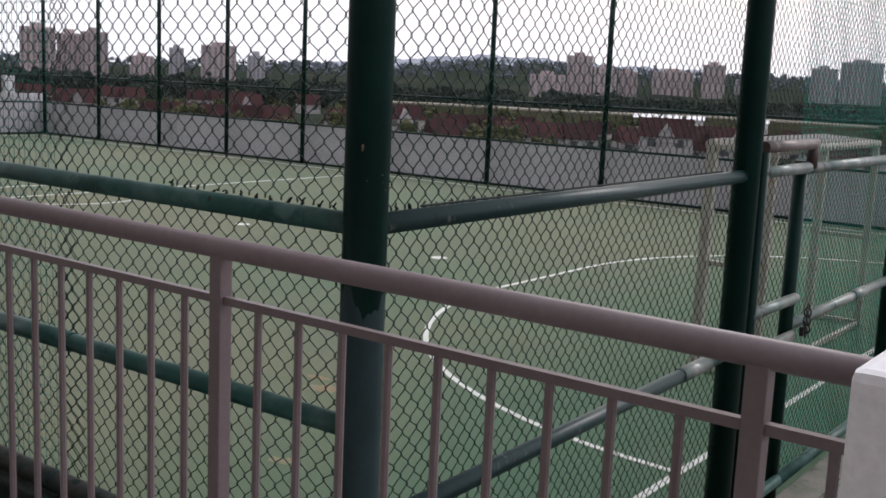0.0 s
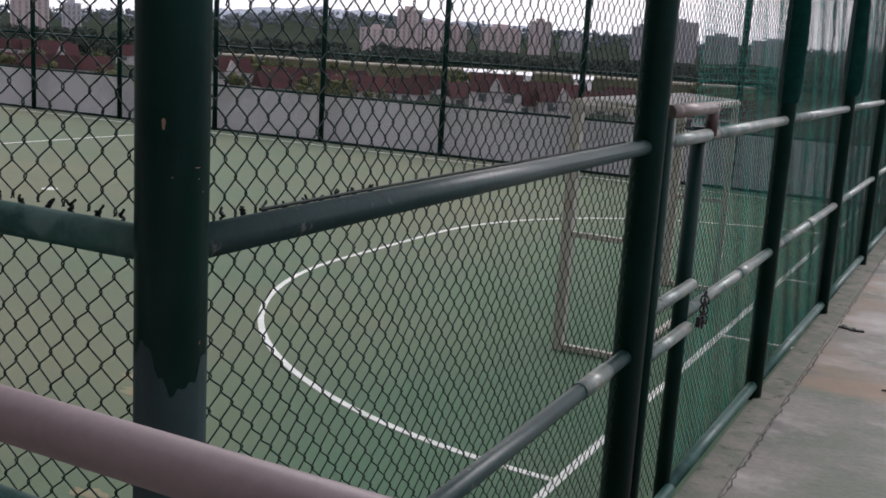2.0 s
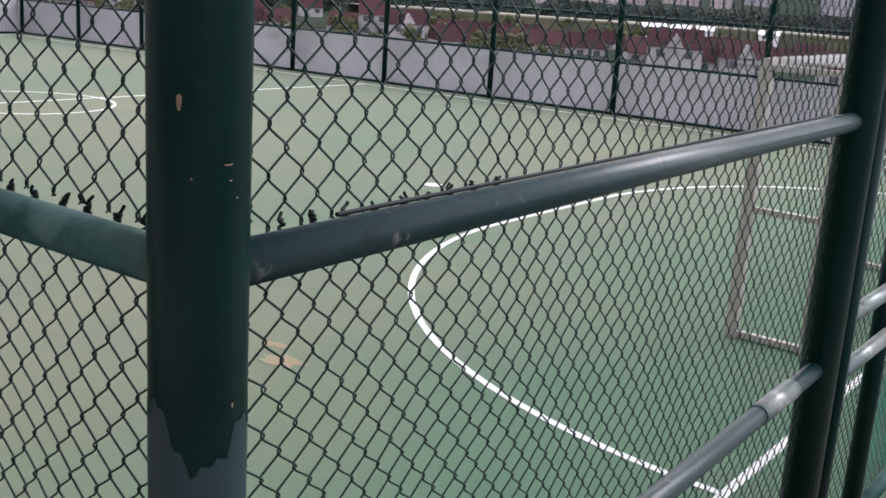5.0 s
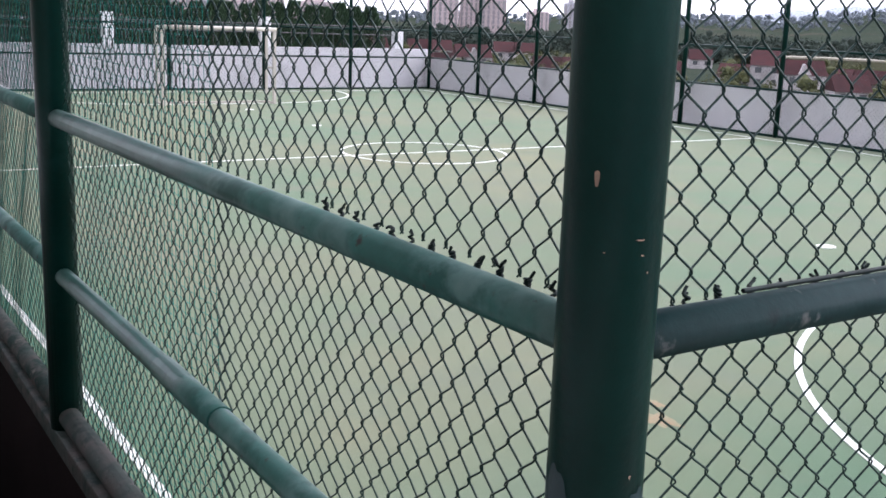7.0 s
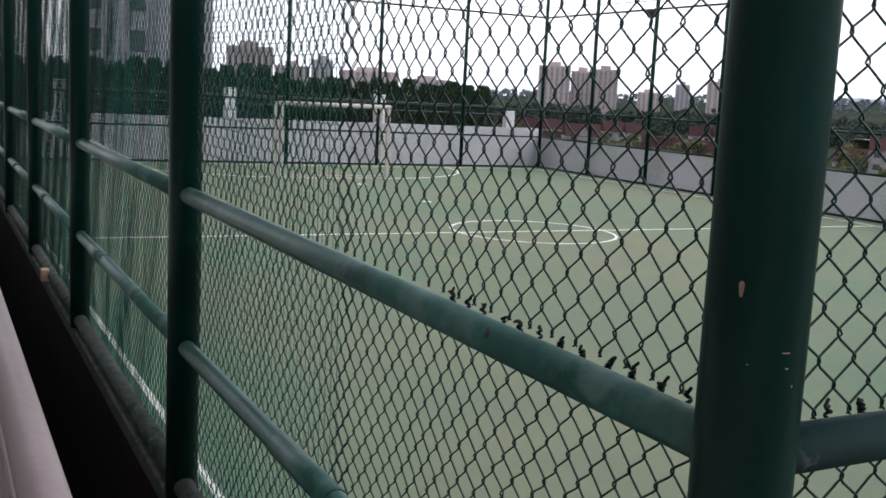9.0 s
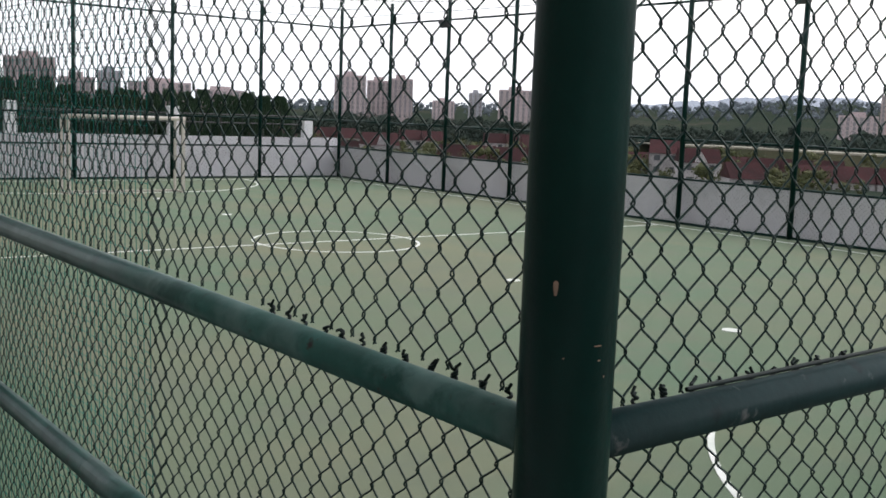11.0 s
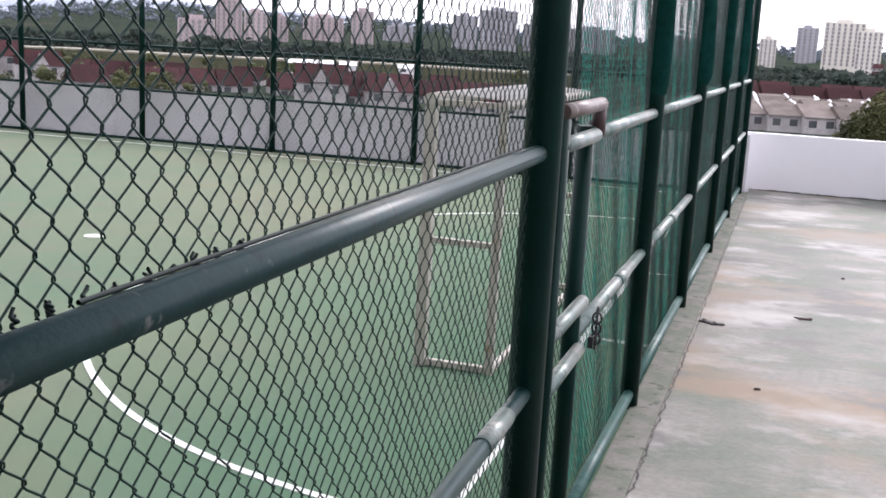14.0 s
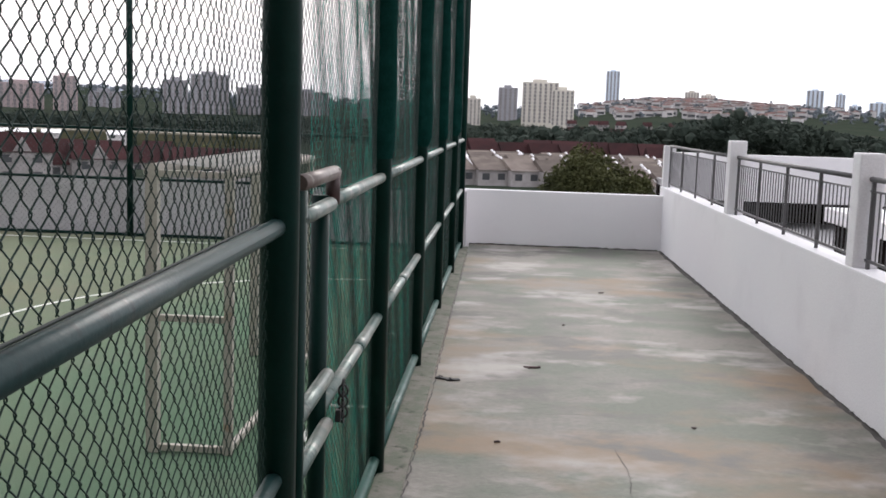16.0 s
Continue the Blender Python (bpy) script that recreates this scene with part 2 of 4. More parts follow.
M_TOWERGREY = mat("tower_grey_paint_and_haze", (0.33, 0.32, 0.345), (0.29, 0.285, 0.31), rough=0.9, scale=0.02, fine=0.4, bump=0, per_object=0.12)
M_TOWERCREAM = mat("tower_cream_paint", (0.60, 0.56, 0.49), (0.53, 0.49, 0.44), rough=0.9, scale=0.02, fine=0.4, bump=0, per_object=0.08)
M_TOWERBLUE = mat("hazed_blue_glass", (0.60, 0.66, 0.75), (0.54, 0.61, 0.71), rough=0.4, scale=0.02, fine=0.4, bump=0)
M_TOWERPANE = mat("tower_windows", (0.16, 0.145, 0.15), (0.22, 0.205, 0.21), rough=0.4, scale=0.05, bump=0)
M_HILLROOF = mat("mid_red_roof_tiles", (0.17, 0.095, 0.085), (0.12, 0.085, 0.08), rough=0.9, scale=0.05, fine=1, bump=0, per_object=0.4, spec=0.05)
M_HILLWALL = mat("pale_hill_house_paint", (0.56, 0.53, 0.53), (0.42, 0.40, 0.40), rough=0.9, scale=0.05, fine=1, bump=0, per_object=0.3, spec=0.1)
M_ROAD = mat("pale_road", (0.25, 0.225, 0.175), (0.19, 0.175, 0.13), rough=0.9, scale=0.05, fine=0.6, bump=0)
M_BANK = mat("dry_grass_bank", (0.115, 0.105, 0.066), (0.07, 0.078, 0.046), rough=0.95, scale=0.06, fine=0.8, bump=0, spec=0.05)
# The pale blue-grey is painted haze over the mountain woods.
M_MOUNTAIN = mat("hazed_mountain_woods", (0.34, 0.36, 0.41), (0.30, 0.325, 0.375), rough=1.0, scale=0.003, fine=0.03, bump=0, spec=0.0)
M_ASPHALT = mat("roof_deck_grey", (0.33, 0.32, 0.33), (0.27, 0.26, 0.265), rough=0.85, scale=0.8, fine=20, bump=0.1)

# ---- mesh helpers ----
def mesh_of(name, verts, faces, material, smooth=False):
    me = bpy.data.meshes.new(name)
    me.from_pydata([tuple(v) for v in verts], [], [tuple(f) for f in faces])
    if smooth:
        me.polygons.foreach_set("use_smooth", [True] * len(me.polygons))
    me.materials.append(material)
    me.update()
    return me


def finish(bm, name, material, smooth=False):
    me = bpy.data.meshes.new(name)
    bm.to_mesh(me)
    bm.free()
    if smooth:
        me.polygons.foreach_set("use_smooth", [True] * len(me.polygons))
    me.materials.append(material)
    return me


def part(name, bm, material, parent=None, label="", smooth=False):
    """Links a bmesh, or a ready mesh, as one object under a thing or a part."""
    me = finish(bm, name, material, smooth) if isinstance(bm, bmesh.types.BMesh) else bm
    ob = new(name, me)
    if parent:
        ob.parent = parent
    if label:
        tagged(ob, label)
    return ob


def thing(name, label, category, at=(0, 0, 0), group="", kind=""):
    ob = new(name)
    ob.location = at
    ob.empty_display_size = 0.1
    return tagged(ob, label, category, group, kind)


def box(bm, lo, hi, bevel=0.0):
    g = bmesh.ops.create_cube(bm, size=1)
    c = [(a + b) / 2 for a, b in zip(lo, hi)]
    s = [abs(b - a) for a, b in zip(lo, hi)]
    bmesh.ops.transform(bm, matrix=Matrix.LocRotScale(c, None, s), verts=g["verts"])
    if bevel:
        vs = set(g["verts"])
        es = [e for e in bm.edges if e.verts[0] in vs and e.verts[1] in vs]
        bmesh.ops.bevel(bm, geom=es, offset=bevel, segments=2, affect='EDGES', profile=0.6)
    return bm


def slab(lo, hi, bevel=0.0):
    return box(bmesh.new(), lo, hi, bevel)


def pipe(bm, a, b, r, sides=12, caps=True):
    a, b = Vector(a), Vector(b)
    d = b - a
    g = bmesh.ops.create_cone(bm, cap_ends=caps, segments=sides, radius1=r, radius2=r, depth=d.length)
    bmesh.ops.transform(bm, matrix=Matrix.Translation((a + b) / 2) @ d.to_track_quat('Z', 'Y').to_matrix().to_4x4(), verts=g["verts"])
    return bm


def tube(a, b, r, sides=14):
    return pipe(bmesh.new(), a, b, r, sides)


def smooth_sides(ob):
    me = ob.data
    me.polygons.foreach_set("use_smooth", [len(p.vertices) == 4 for p in me.polygons])
    return ob


def polyline_tube(points, r, sides=6, closed=False):
    """Vertices and faces of a round wire along a list of points."""
    pts = [Vector(p) for p in points]
    verts, faces = [], []
    for i, p in enumerate(pts):
        d = (pts[min(i + 1, len(pts) - 1)] - pts[max(i - 1, 0)]).normalized()
        q = d.to_track_quat('Z', 'Y')
        for k in range(sides):
            a = 2 * math.pi * k / sides
            verts.append(p + q @ Vector((r * math.cos(a), r * math.sin(a), 0)))
    for i in range(len(pts) - 1):
        for k in range(sides):
            j = (k + 1) % sides
            faces.append((i * sides + k, i * sides + j, (i + 1) * sides + j, (i + 1) * sides + k))
    return verts, faces


def wires(name, paths, r, sides, material):
    """One mesh of many wires. paths: array (wires, points, 3)."""
    P = np.asarray(paths, dtype=float)
    n, m, _ = P.shape
    d = np.empty_like(P)
    d[:, 1:-1] = P[:, 2:] - P[:, :-2]
    d[:, 0], d[:, -1] = P[:, 1] - P[:, 0], P[:, -1] - P[:, -2]
    d /= np.linalg.norm(d, axis=2, keepdims=True) + 1e-9
    ref = np.array((0.31, 0.87, 0.38))
    u = np.cross(d, ref)
    u /= np.linalg.norm(u, axis=2, keepdims=True) + 1e-9
    v = np.cross(d, u)
    ring = [P + r * (math.cos(a) * u + math.sin(a) * v) for a in (2 * math.pi * k / sides for k in range(sides))]
    V = np.stack(ring, axis=2).reshape(-1, 3)
    idx = np.arange(n * m * sides).reshape(n, m, sides)
    nxt = np.roll(idx, -1, axis=2)
    F = np.stack([idx[:, :-1], nxt[:, :-1], nxt[:, 1:], idx[:, 1:]], axis=3).reshape(-1, 4)
    me = bpy.data.meshes.new(name)
    me.vertices.add(len(V))
    me.vertices.foreach_set("co", V.ravel())
    me.loops.add(F.size)
    me.loops.foreach_set("vertex_index", F.ravel().astype(np.int32))
    me.polygons.add(len(F))
    me.polygons.foreach_set("loop_start", np.arange(0, F.size, 4, dtype=np.int32))
    me.polygons.foreach_set("use_smooth", np.ones(len(F), dtype=bool))
    me.update(calc_edges=True)
    me.materials.append(material)
    return me


PITCH, ROW = 0.0337, 0.0356     # half a diamond's width and height


def chain_link(name, s0, s1, z0, z1, place, fine, seed=0, r=0.00185, coarse=1.0):
    """Woven diamond mesh from s0 to s1 along a fence. place(s, out, z) gives the point."""
    rng = np.random.default_rng(seed)
    pitch, row = PITCH * coarse, ROW * coarse
    count = int((s1 - s0) / pitch)
    rows = int((z1 - z0) / row)
    paths = []
    for k in range(count):
        sa, sb = s0 + k * pitch, s0 + (k + 1) * pitch
        pts = []
        for j in range(rows + 1):
            right = (j % 2) == (k % 2)
            s = sb + 0.0030 if right else sa - 0.0030
            inward = -1 if right else 1
            z = z0 + j * row
            wob = 0.004 * math.sin(3.1 * s + 1.7 * z + seed) + 0.003 * math.sin(11 * s + 5 * z)
            side = 0.0024 if right else -0.0024
            if fine:
                pts.append((s + inward * 0.0042, side * 1.2 + wob, z - 0.0062))
                pts.append((s, 0.0 + wob, z))
                pts.append((s + inward * 0.0042, -side * 1.2 + wob, z + 0.0062))
            else:
                pts.append((s, side + wob, z))
        paths.append(pts)
    P = np.array(paths)
    jit = rng.normal(0, 0.0011, P.shape[:2])
    P[:, :, 0] += jit
    sag = 0.006 * np.sin(2.3 * P[:, :, 0] + seed) * np.sin(1.9 * P[:, :, 2])
    P[:, :, 2] += sag
    P[:, :, 0] += 0.004 * np.sin(2.1 * P[:, :, 2] + 1.3 * P[:, :, 0] + seed)
    Q = np.stack(place(P[:, :, 0], P[:, :, 1], P[:, :, 2]), axis=2)
    return wires(name, Q, r, 4 if fine else 3, M_WIRE)


def hanging_net(name, s0, s1, z0, z1, place, seed=0, cell=0.036, material=None):
    """A soft net that hangs in shallow folds behind a fence."""
    def at(s, z):
        out = 0.034 + 0.012 * np.sin(2.6 * s + 0.5 * z + seed) + 0.005 * np.sin(9.0 * s + 1.1 * z)
        side = 0.016 * np.sin(1.7 * z + 2.0 * s)
        return place(s + side, out, z)
    ss, zz = np.arange(s0, s1, cell), np.arange(z0, z1, cell)
    zf, sf = np.arange(z0, z1 + 0.2, 0.4), np.arange(s0, s1 + 0.1, 0.2)
    S, Z = np.meshgrid(ss, zf, indexing="ij")
    v = np.stack(at(S, Z), axis=2)
    Z2, S2 = np.meshgrid(zz, sf, indexing="ij")
    h = np.stack(at(S2, Z2), axis=2)
    a, b = wires(name, v, 0.0010, 3, material or M_NET), wires(name + "_rows", h, 0.0010, 3, material or M_NET)
    return a, b

# ---- the court and its surroundings ----
BAY = 3.05                    # the fence posts stand half a pipe length apart
L, W = 10 * BAY, 6 * BAY      # court length along -x, width along y
A_POSTS = [0.031, 2.99] + [BAY * k for k in range(2, 7)]
A_OUT = [-0.012, -0.070, -0.065, -0.05, -0.035, -0.015, 0.0]     # how far each post stands off the line
B_OUT = [0.031, 0.008, 0.006, 0.004] + [0.0] * 7
MID, LOW_A, LOW_B, TOP = 1.979, 1.07, 1.39, 5.12

floor = part("floor", slab((-L - 0.6, 0.05, -0.3), (0.05, W + 0.3, 0.0)), M_TURF)
tagged(floor, "faded green artificial turf sports court with white lines", "sports court", kind="structure")


def flat_strip(points, width, z=0.004, thick=0.004):
    """A painted line of some thickness along points on the floor."""
    pts = [Vector((p[0], p[1], 0)) for p in points]
    bm = bmesh.new()
    rows = []
    for i, p in enumerate(pts):
        d = (pts[min(i + 1, len(pts) - 1)] - pts[max(i - 1, 0)]).normalized()
        nrm = Vector((-d.y, d.x, 0)) * width / 2
        rows.append([bm.verts.new((q.x, q.y, zz)) for zz in (0.0005, z) for q in (p - nrm, p + nrm)])
    for a, b in zip(rows, rows[1:]):
        bm.faces.new((a[2], a[3], b[3], b[2]))
        bm.faces.new((a[0], a[2], b[2], b[0]))
        bm.faces.new((a[3], a[1], b[1], b[3]))
    bmesh.ops.recalc_face_normals(bm, faces=bm.faces)
    return bm


def arc(cx, cy, r, a0, a1, n=40):
    return [(cx + r * math.cos(radians(a0 + (a1 - a0) * i / n)), cy + r * math.sin(radians(a0 + (a1 - a0) * i / n))) for i in range(n + 1)]


GX, CY = -0.67, 9.1
lines = [
    [(GX, 0.63), (GX, W - 0.6)], [(-L - GX, 0.63), (-L - GX, W - 0.6)],
    [(GX, 0.63), (-L - GX, 0.63)], [(GX, W - 0.6), (-L - GX, W - 0.6)],
    [(-15.28, 0.63), (-15.28, W - 0.6)],
    arc(-15.28, 9.0, 1.5, 0, 360, 64),
    arc(GX, 8.05, 4.18, 270, 180) + arc(GX, 10.15, 4.18, 180, 90),
    arc(-L - GX, 8.05, 4.18, -90, 0) + arc(-L - GX, 10.15, 4.18, 0, 90),
    [(GX, 7.67), (-0.04, 7.67)], [(GX, 10.6), (-0.2, 10.6)],
]
for i, pts in enumerate(lines):
    part("court_line", flat_strip(pts, 0.052, z=0.004 + 0.0004 * i), M_LINE, floor, "worn white painted court line")
for x in (-6.57, -10.47, -L + 6.57, -L + 10.47):
    part("penalty_spot", flat_strip(arc(x, 9.09, 0.055, 0, 360, 20), 0.11, z=0.009), M_LINE, floor, "white painted spot")

def blot(x, y, rx, ry, seed, z):
    rng = random.Random(seed)
    ph = [rng.uniform(0, 6.28) for _ in range(4)]
    ring = []
    for k in range(40):
        a = 2 * math.pi * k / 40
        r = 1 + 0.25 * math.sin(2 * a + ph[0]) + 0.18 * math.sin(5 * a + ph[1]) + 0.10 * math.sin(9 * a + ph[2])
        ring.append((x + rx * r * math.cos(a), y + ry * r * math.sin(a), z))
    return mesh_of("stain", ring + [(x, y, z)], [(k, (k + 1) % 40, 40) for k in range(40)], M_RUST_TURF)


for k, (x, y, rx, ry) in enumerate(((-3.48, 3.6, 0.16, 0.08), (-3.72, 3.78, 0.09, 0.05), (-2.6, 2.3, 0.10, 0.05))):
    part("stain", blot(x, y, rx, ry, k, 0.0025), M_RUST_TURF, floor, "faint orange stain on the turf")

# podium, platform, walkway, gap with its shade painted black
podium = part("podium", slab((-L - 3.0, 0.055, -12.2), (3.9, W + 1.2, -0.31)), M_GREYWALL)
tagged(podium, "grey painted podium of the building under the court", "podium", kind="structure")
walkway = part("walkway", slab((0.148, -0.595, -0.3), (3.78, W + 1.05, 0.0)), M_CONC)
tagged(walkway, "stained grey concrete rooftop walkway with damp patches", "walkway", kind="structure")
kerb_a = part("kerb_end", slab((-0.05, 0.10, -0.3), (0.15, W + 0.28, 0.018), 0.008), M_KERBGREEN)
tagged(kerb_a, "low rough concrete kerb under the fence", "kerb", kind="structure")
kerb_b = part("kerb_side", slab((-L - 0.1, -0.047, 0.70), (0.07, 0.06, 0.78), 0.010), M_DIRTYRAIL)
tagged(kerb_b, "dark concrete upstand under the side fence", "kerb", kind="structure")
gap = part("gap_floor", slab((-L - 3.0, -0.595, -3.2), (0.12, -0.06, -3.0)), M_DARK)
tagged(gap, "narrow gap between the platform and the court, its shade painted black", "gap", kind="structure")
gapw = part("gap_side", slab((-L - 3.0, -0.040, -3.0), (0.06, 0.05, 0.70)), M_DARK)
tagged(gapw, "wall of the narrow gap, its shade painted black", "wall", kind="structure")
platform = part("platform", slab((-L - 3.0, -9.0, -12.2), (16.0, -0.60, 1.0)), M_CONC)
tagged(platform, "raised concrete platform beside the court", "platform", kind="structure")
plinth = part("platform_upstand", slab((-L - 3.0, -0.93, 1.0), (16.0, -0.605, 1.12), 0.01), M_WHITE)
tagged(plinth, "white painted upstand along the platform edge", "upstand", kind="structure")

# Unseen wall, added to keep sky light off the near posts and rails.
behind = part("wall_behind", slab((-L - 3.0, -7.0, 1.0), (16.0, -6.6, 26.0)), M_SKYBLOCK)
tagged(behind, "plain unseen wall added behind the platform to block sky light", "wall", kind="structure")

# ---- walls round the court ----
wall_far = part("wall_far", slab((-L - 0.62, W + 0.22, -0.3), (0.1, W + 0.42, 1.04), 0.012), M_GREYWALL)
tagged(wall_far, "weathered pale grey parapet wall behind the court", "wall", kind="structure")
wall_end = part("wall_end", slab((-0.6, W + 0.90, -0.3), (3.76, W + 1.08, 1.04), 0.012), M_WHITE)
tagged(wall_end, "white painted parapet at the end of the walkway", "wall", kind="structure")
wall_left = part("wall_left", slab((-L - 0.85, -0.1, -0.3), (-L - 0.63, W + 0.42, 1.32), 0.012), M_GREYWALL)
tagged(wall_left, "pale grey parapet wall with peach stains", "wall", kind="structure")
wall_side = part("wall_side", slab((3.75, -0.59, -0.3), (3.99, W + 1.3, 1.2), 0.014), M_WHITE)
tagged(wall_side, "white painted side wall beside the walkway", "wall", kind="structure")


def pillar(x, y, z0, z1, w=0.42, d=0.26):
    p = part("pillar", slab((-d / 2, -w / 2, 0), (d / 2, w / 2, z1 - z0), 0.015), M_WHITE)
    p.location = (x, y, z0)
    return tagged(p, "square white painted pillar between railings", "pillar", "white wall pillars")


def railing(name_at, length, height, rail_r, gap_, bar_r, material, label, group, posts, drop=0.098, start=None):
    """A metal railing along +x from its origin: top rail, under-rail, posts and balusters."""
    t = thing("railing", label, "railing", name_at, group)
    smooth_sides(part("top_rail", tube((0, 0, height), (length, 0, height), rail_r, 16), material, t))
    part("under_rail", slab((0, -0.008, height - drop - 0.012), (length, 0.008, height - drop + 0.004)), material, t)
    part("bottom_rail", slab((0, -0.012, 0.06), (length, 0.012, 0.085)), material, t)
    post = None
    for x in posts:
        me = post.data if post else finish(box(bmesh.new(), (-0.016, -0.016, 0), (0.016, 0.016, height - rail_r * 0.6), 0.003), "railing_post", material)
        post = part("railing_post", me, material, t)
        post.location = (x, 0, 0)
    bar = None
    n = int(length / gap_)
    for i in range(1, n + 1):
        x = i * length / n if start is None else start + i * gap_
        if x > length - 0.03:
            continue
        if min(abs(x - q) for q in posts) < gap_ * 0.35:
            continue
        me = bar.data if bar else finish(tube((0, 0, 0.07), (0, 0, height - drop), bar_r, 8), "baluster", material)
        bar = part("baluster", me, material, t)
        bar.location = (x, 0, 0)
    return t


side_pillars = [19.45, 13.75, 8.62, 3.5, -0.45]
for y in side_pillars:
    pillar(3.87, y, 1.2, 2.19 if y < 18 else 1.98, 0.20 if y < 18 else 0.14, 0.22)
for ya, yb in zip(side_pillars, side_pillars[1:]):
    ln = ya - yb - 0.20
    r = railing((3.87, ya - 0.10, 1.2), ln, 0.77, 0.024, 0.115, 0.007, M_RAILGREY,
                "dark grey metal railing on the white side wall", "wall railings", [0.06] + [ln * k / 4 for k in (1, 2, 3)] + [ln - 0.06])
    r.rotation_euler = (0, 0, radians(-90))

# grime where the walls meet the walkway
def grime(pts, width, seed):
    rng = random.Random(seed)
    bm = bmesh.new()
    rows = []
    a, b = Vector(pts[0]), Vector(pts[1])
    d = (b - a).normalized()
    nrm = Vector((-d.y, d.x, 0))
    n_ = int((b - a).length / 0.06)
    w_ = width
    for k in range(n_ + 1):
        w_ = min(max(w_ + rng.uniform(-0.25, 0.25) * width, 0.15 * width), 1.6 * width)
        p = a.lerp(b, k / n_)
        rows.append([bm.verts.new(p + Vector((0, 0, rng.uniform(0.008, 0.026)))), bm.verts.new(p + Vector((0, 0, 0.004))), bm.verts.new(p + nrm * w_ + Vector((0, 0, 0.0015)))])
    for p, q in zip(rows, rows[1:]):
        bm.faces.new((p[0], p[1], q[1], q[0]))
        bm.faces.new((p[1], p[2], q[2], q[1]))
    return bm


for pts, wd, sd in ((((3.747, -0.5, 0), (3.747, W + 0.85, 0)), 0.05, 1), (((3.7, W + 0.897, 0), (0.15, W + 0.897, 0)), 0.06, 2)):
    o = part("grime_line", grime(pts, wd, sd), M_GRIME)
    tagged(o, "dark damp dirt along the wall foot", "grime", kind="structure")

# cracks and a joint in the walkway
def crack(pts, width, seed):
    rng = random.Random(seed)
    v, f = [], []
    for (xa, ya), (xb, yb) in zip(pts, pts[1:]):
        n = max(2, int(math.hypot(xb - xa, yb - ya) / 0.05))
        for k in range(n):
            q = k / n
            nx, ny = -(yb - ya), xb - xa
            m = math.hypot(nx, ny)
            o, w = rng.uniform(-0.012, 0.012), width * rng.uniform(0.2, 1.0)
            x, y = xa + (xb - xa) * q + nx / m * o, ya + (yb - ya) * q + ny / m * o
            v += [(x - nx / m * w, y - ny / m * w, 0.002), (x + nx / m * w, y + ny / m * w, 0.002)]
    f = [(2 * k, 2 * k + 1, 2 * k + 3, 2 * k + 2) for k in range(len(v) // 2 - 1)]
    return mesh_of("crack", v, f, M_GRIME)


for pts, wd, sd in (([(1.62, 5.3), (1.60, 5.7), (1.66, 6.3), (1.62, 6.9)], 0.0035, 3), ([(1.72, 5.15), (2.3, 5.02), (3.0, 5.05), (3.5, 5.0)], 0.003, 4),
                    ([(0.17, 3.2), (0.16, 5.6), (0.175, 8.0), (0.16, 12.0), (0.165, 18.0)], 0.009, 5), ([(2.2, 10.6), (2.9, 10.5), (3.5, 10.55)], 0.006, 6), ([(1.0, 7.7), (1.5, 7.75)], 0.005, 7)):
    part("crack", crack(pts, wd, sd), M_CRACK, walkway, "thin dark crack in the concrete")

# railing in front of the platform, with a pillar at each end
X0, X1 = -4.0, 1.555
near = railing((X0, -0.787, 1.12), X1 - X0, 0.925, 0.0215, 0.1078, 0.008, M_MAUVE,
               "mauve-grey painted pipe railing on the platform edge", "", [0.333 - X0 - 1.078 * k for k in range(4, -2, -1) if 0.333 - 1.078 * k > X0 + 0.05], start=(0.333 - X0) % 0.1078)
for x in (X1 + 0.13, X0 - 0.13):
    p = pillar(x, -0.80, 1.12, 2.075, 0.20, 0.26)

# deck beyond the side wall
deck = part("upper_deck", slab((3.99, -0.59, -12.2), (20.0, 26.0, 0.05)), M_ASPHALT)
tagged(deck, "grey roof deck beyond the railings", "roof deck", kind="structure")
deck_wall = part("deck_wall", slab((4.6, 24.0, 0.66), (20.0, 24.25, 1.74), 0.01), M_WHITE)
tagged(deck_wall, "white painted beam parapet over a dark opening", "wall", kind="structure")
# The opening's shade is painted: its back wall is near black.
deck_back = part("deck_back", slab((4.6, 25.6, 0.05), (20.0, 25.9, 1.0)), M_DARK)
tagged(deck_back, "back of the recess under the beam, its shade painted black", "wall", kind="structure")
deck_roof = part("deck_roof", slab((4.6, 24.25, 0.9), (20.0, 25.9, 1.05)), M_ASPHALT)
tagged(deck_roof, "roof over the dark opening", "roof", kind="structure")
for x in (4.6, 9.0, 13.5):
    p = part("deck_column", slab((x, 24.0, 0.05), (x + 0.3, 24.25, 0.66)), M_WHITE)
    tagged(p, "short white column under the beam", "column", "deck columns")
low = thing("roof_slab", "low white slab on a dark base on the deck", "roof slab", (6.0, 12.4, 0.05))
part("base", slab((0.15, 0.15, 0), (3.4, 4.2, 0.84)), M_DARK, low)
part("slab_top", slab((0, 0, 0.84), (3.6, 4.4, 1.07), 0.02), M_WHITE, low)

# ---- fences ----
def place_a(s, out, z):
    return (np.interp(s, A_POSTS, A_OUT) - 0.030 - out, s, z)          # the end fence, mesh on the court side


def place_b(s, out, z):
    return (-s, np.interp(s, b_posts, B_OUT) + 0.030 + out, z)


def place_far(s, out, z):
    return (-s, W + 0.04 - out, z)


def place_left(s, out, z):
    return (-L - 0.04 + out, s, z)


b_posts = [0.012] + [BAY * k for k in range(1, 11)]
POST_R, RAIL_R = 0.062, 0.0325


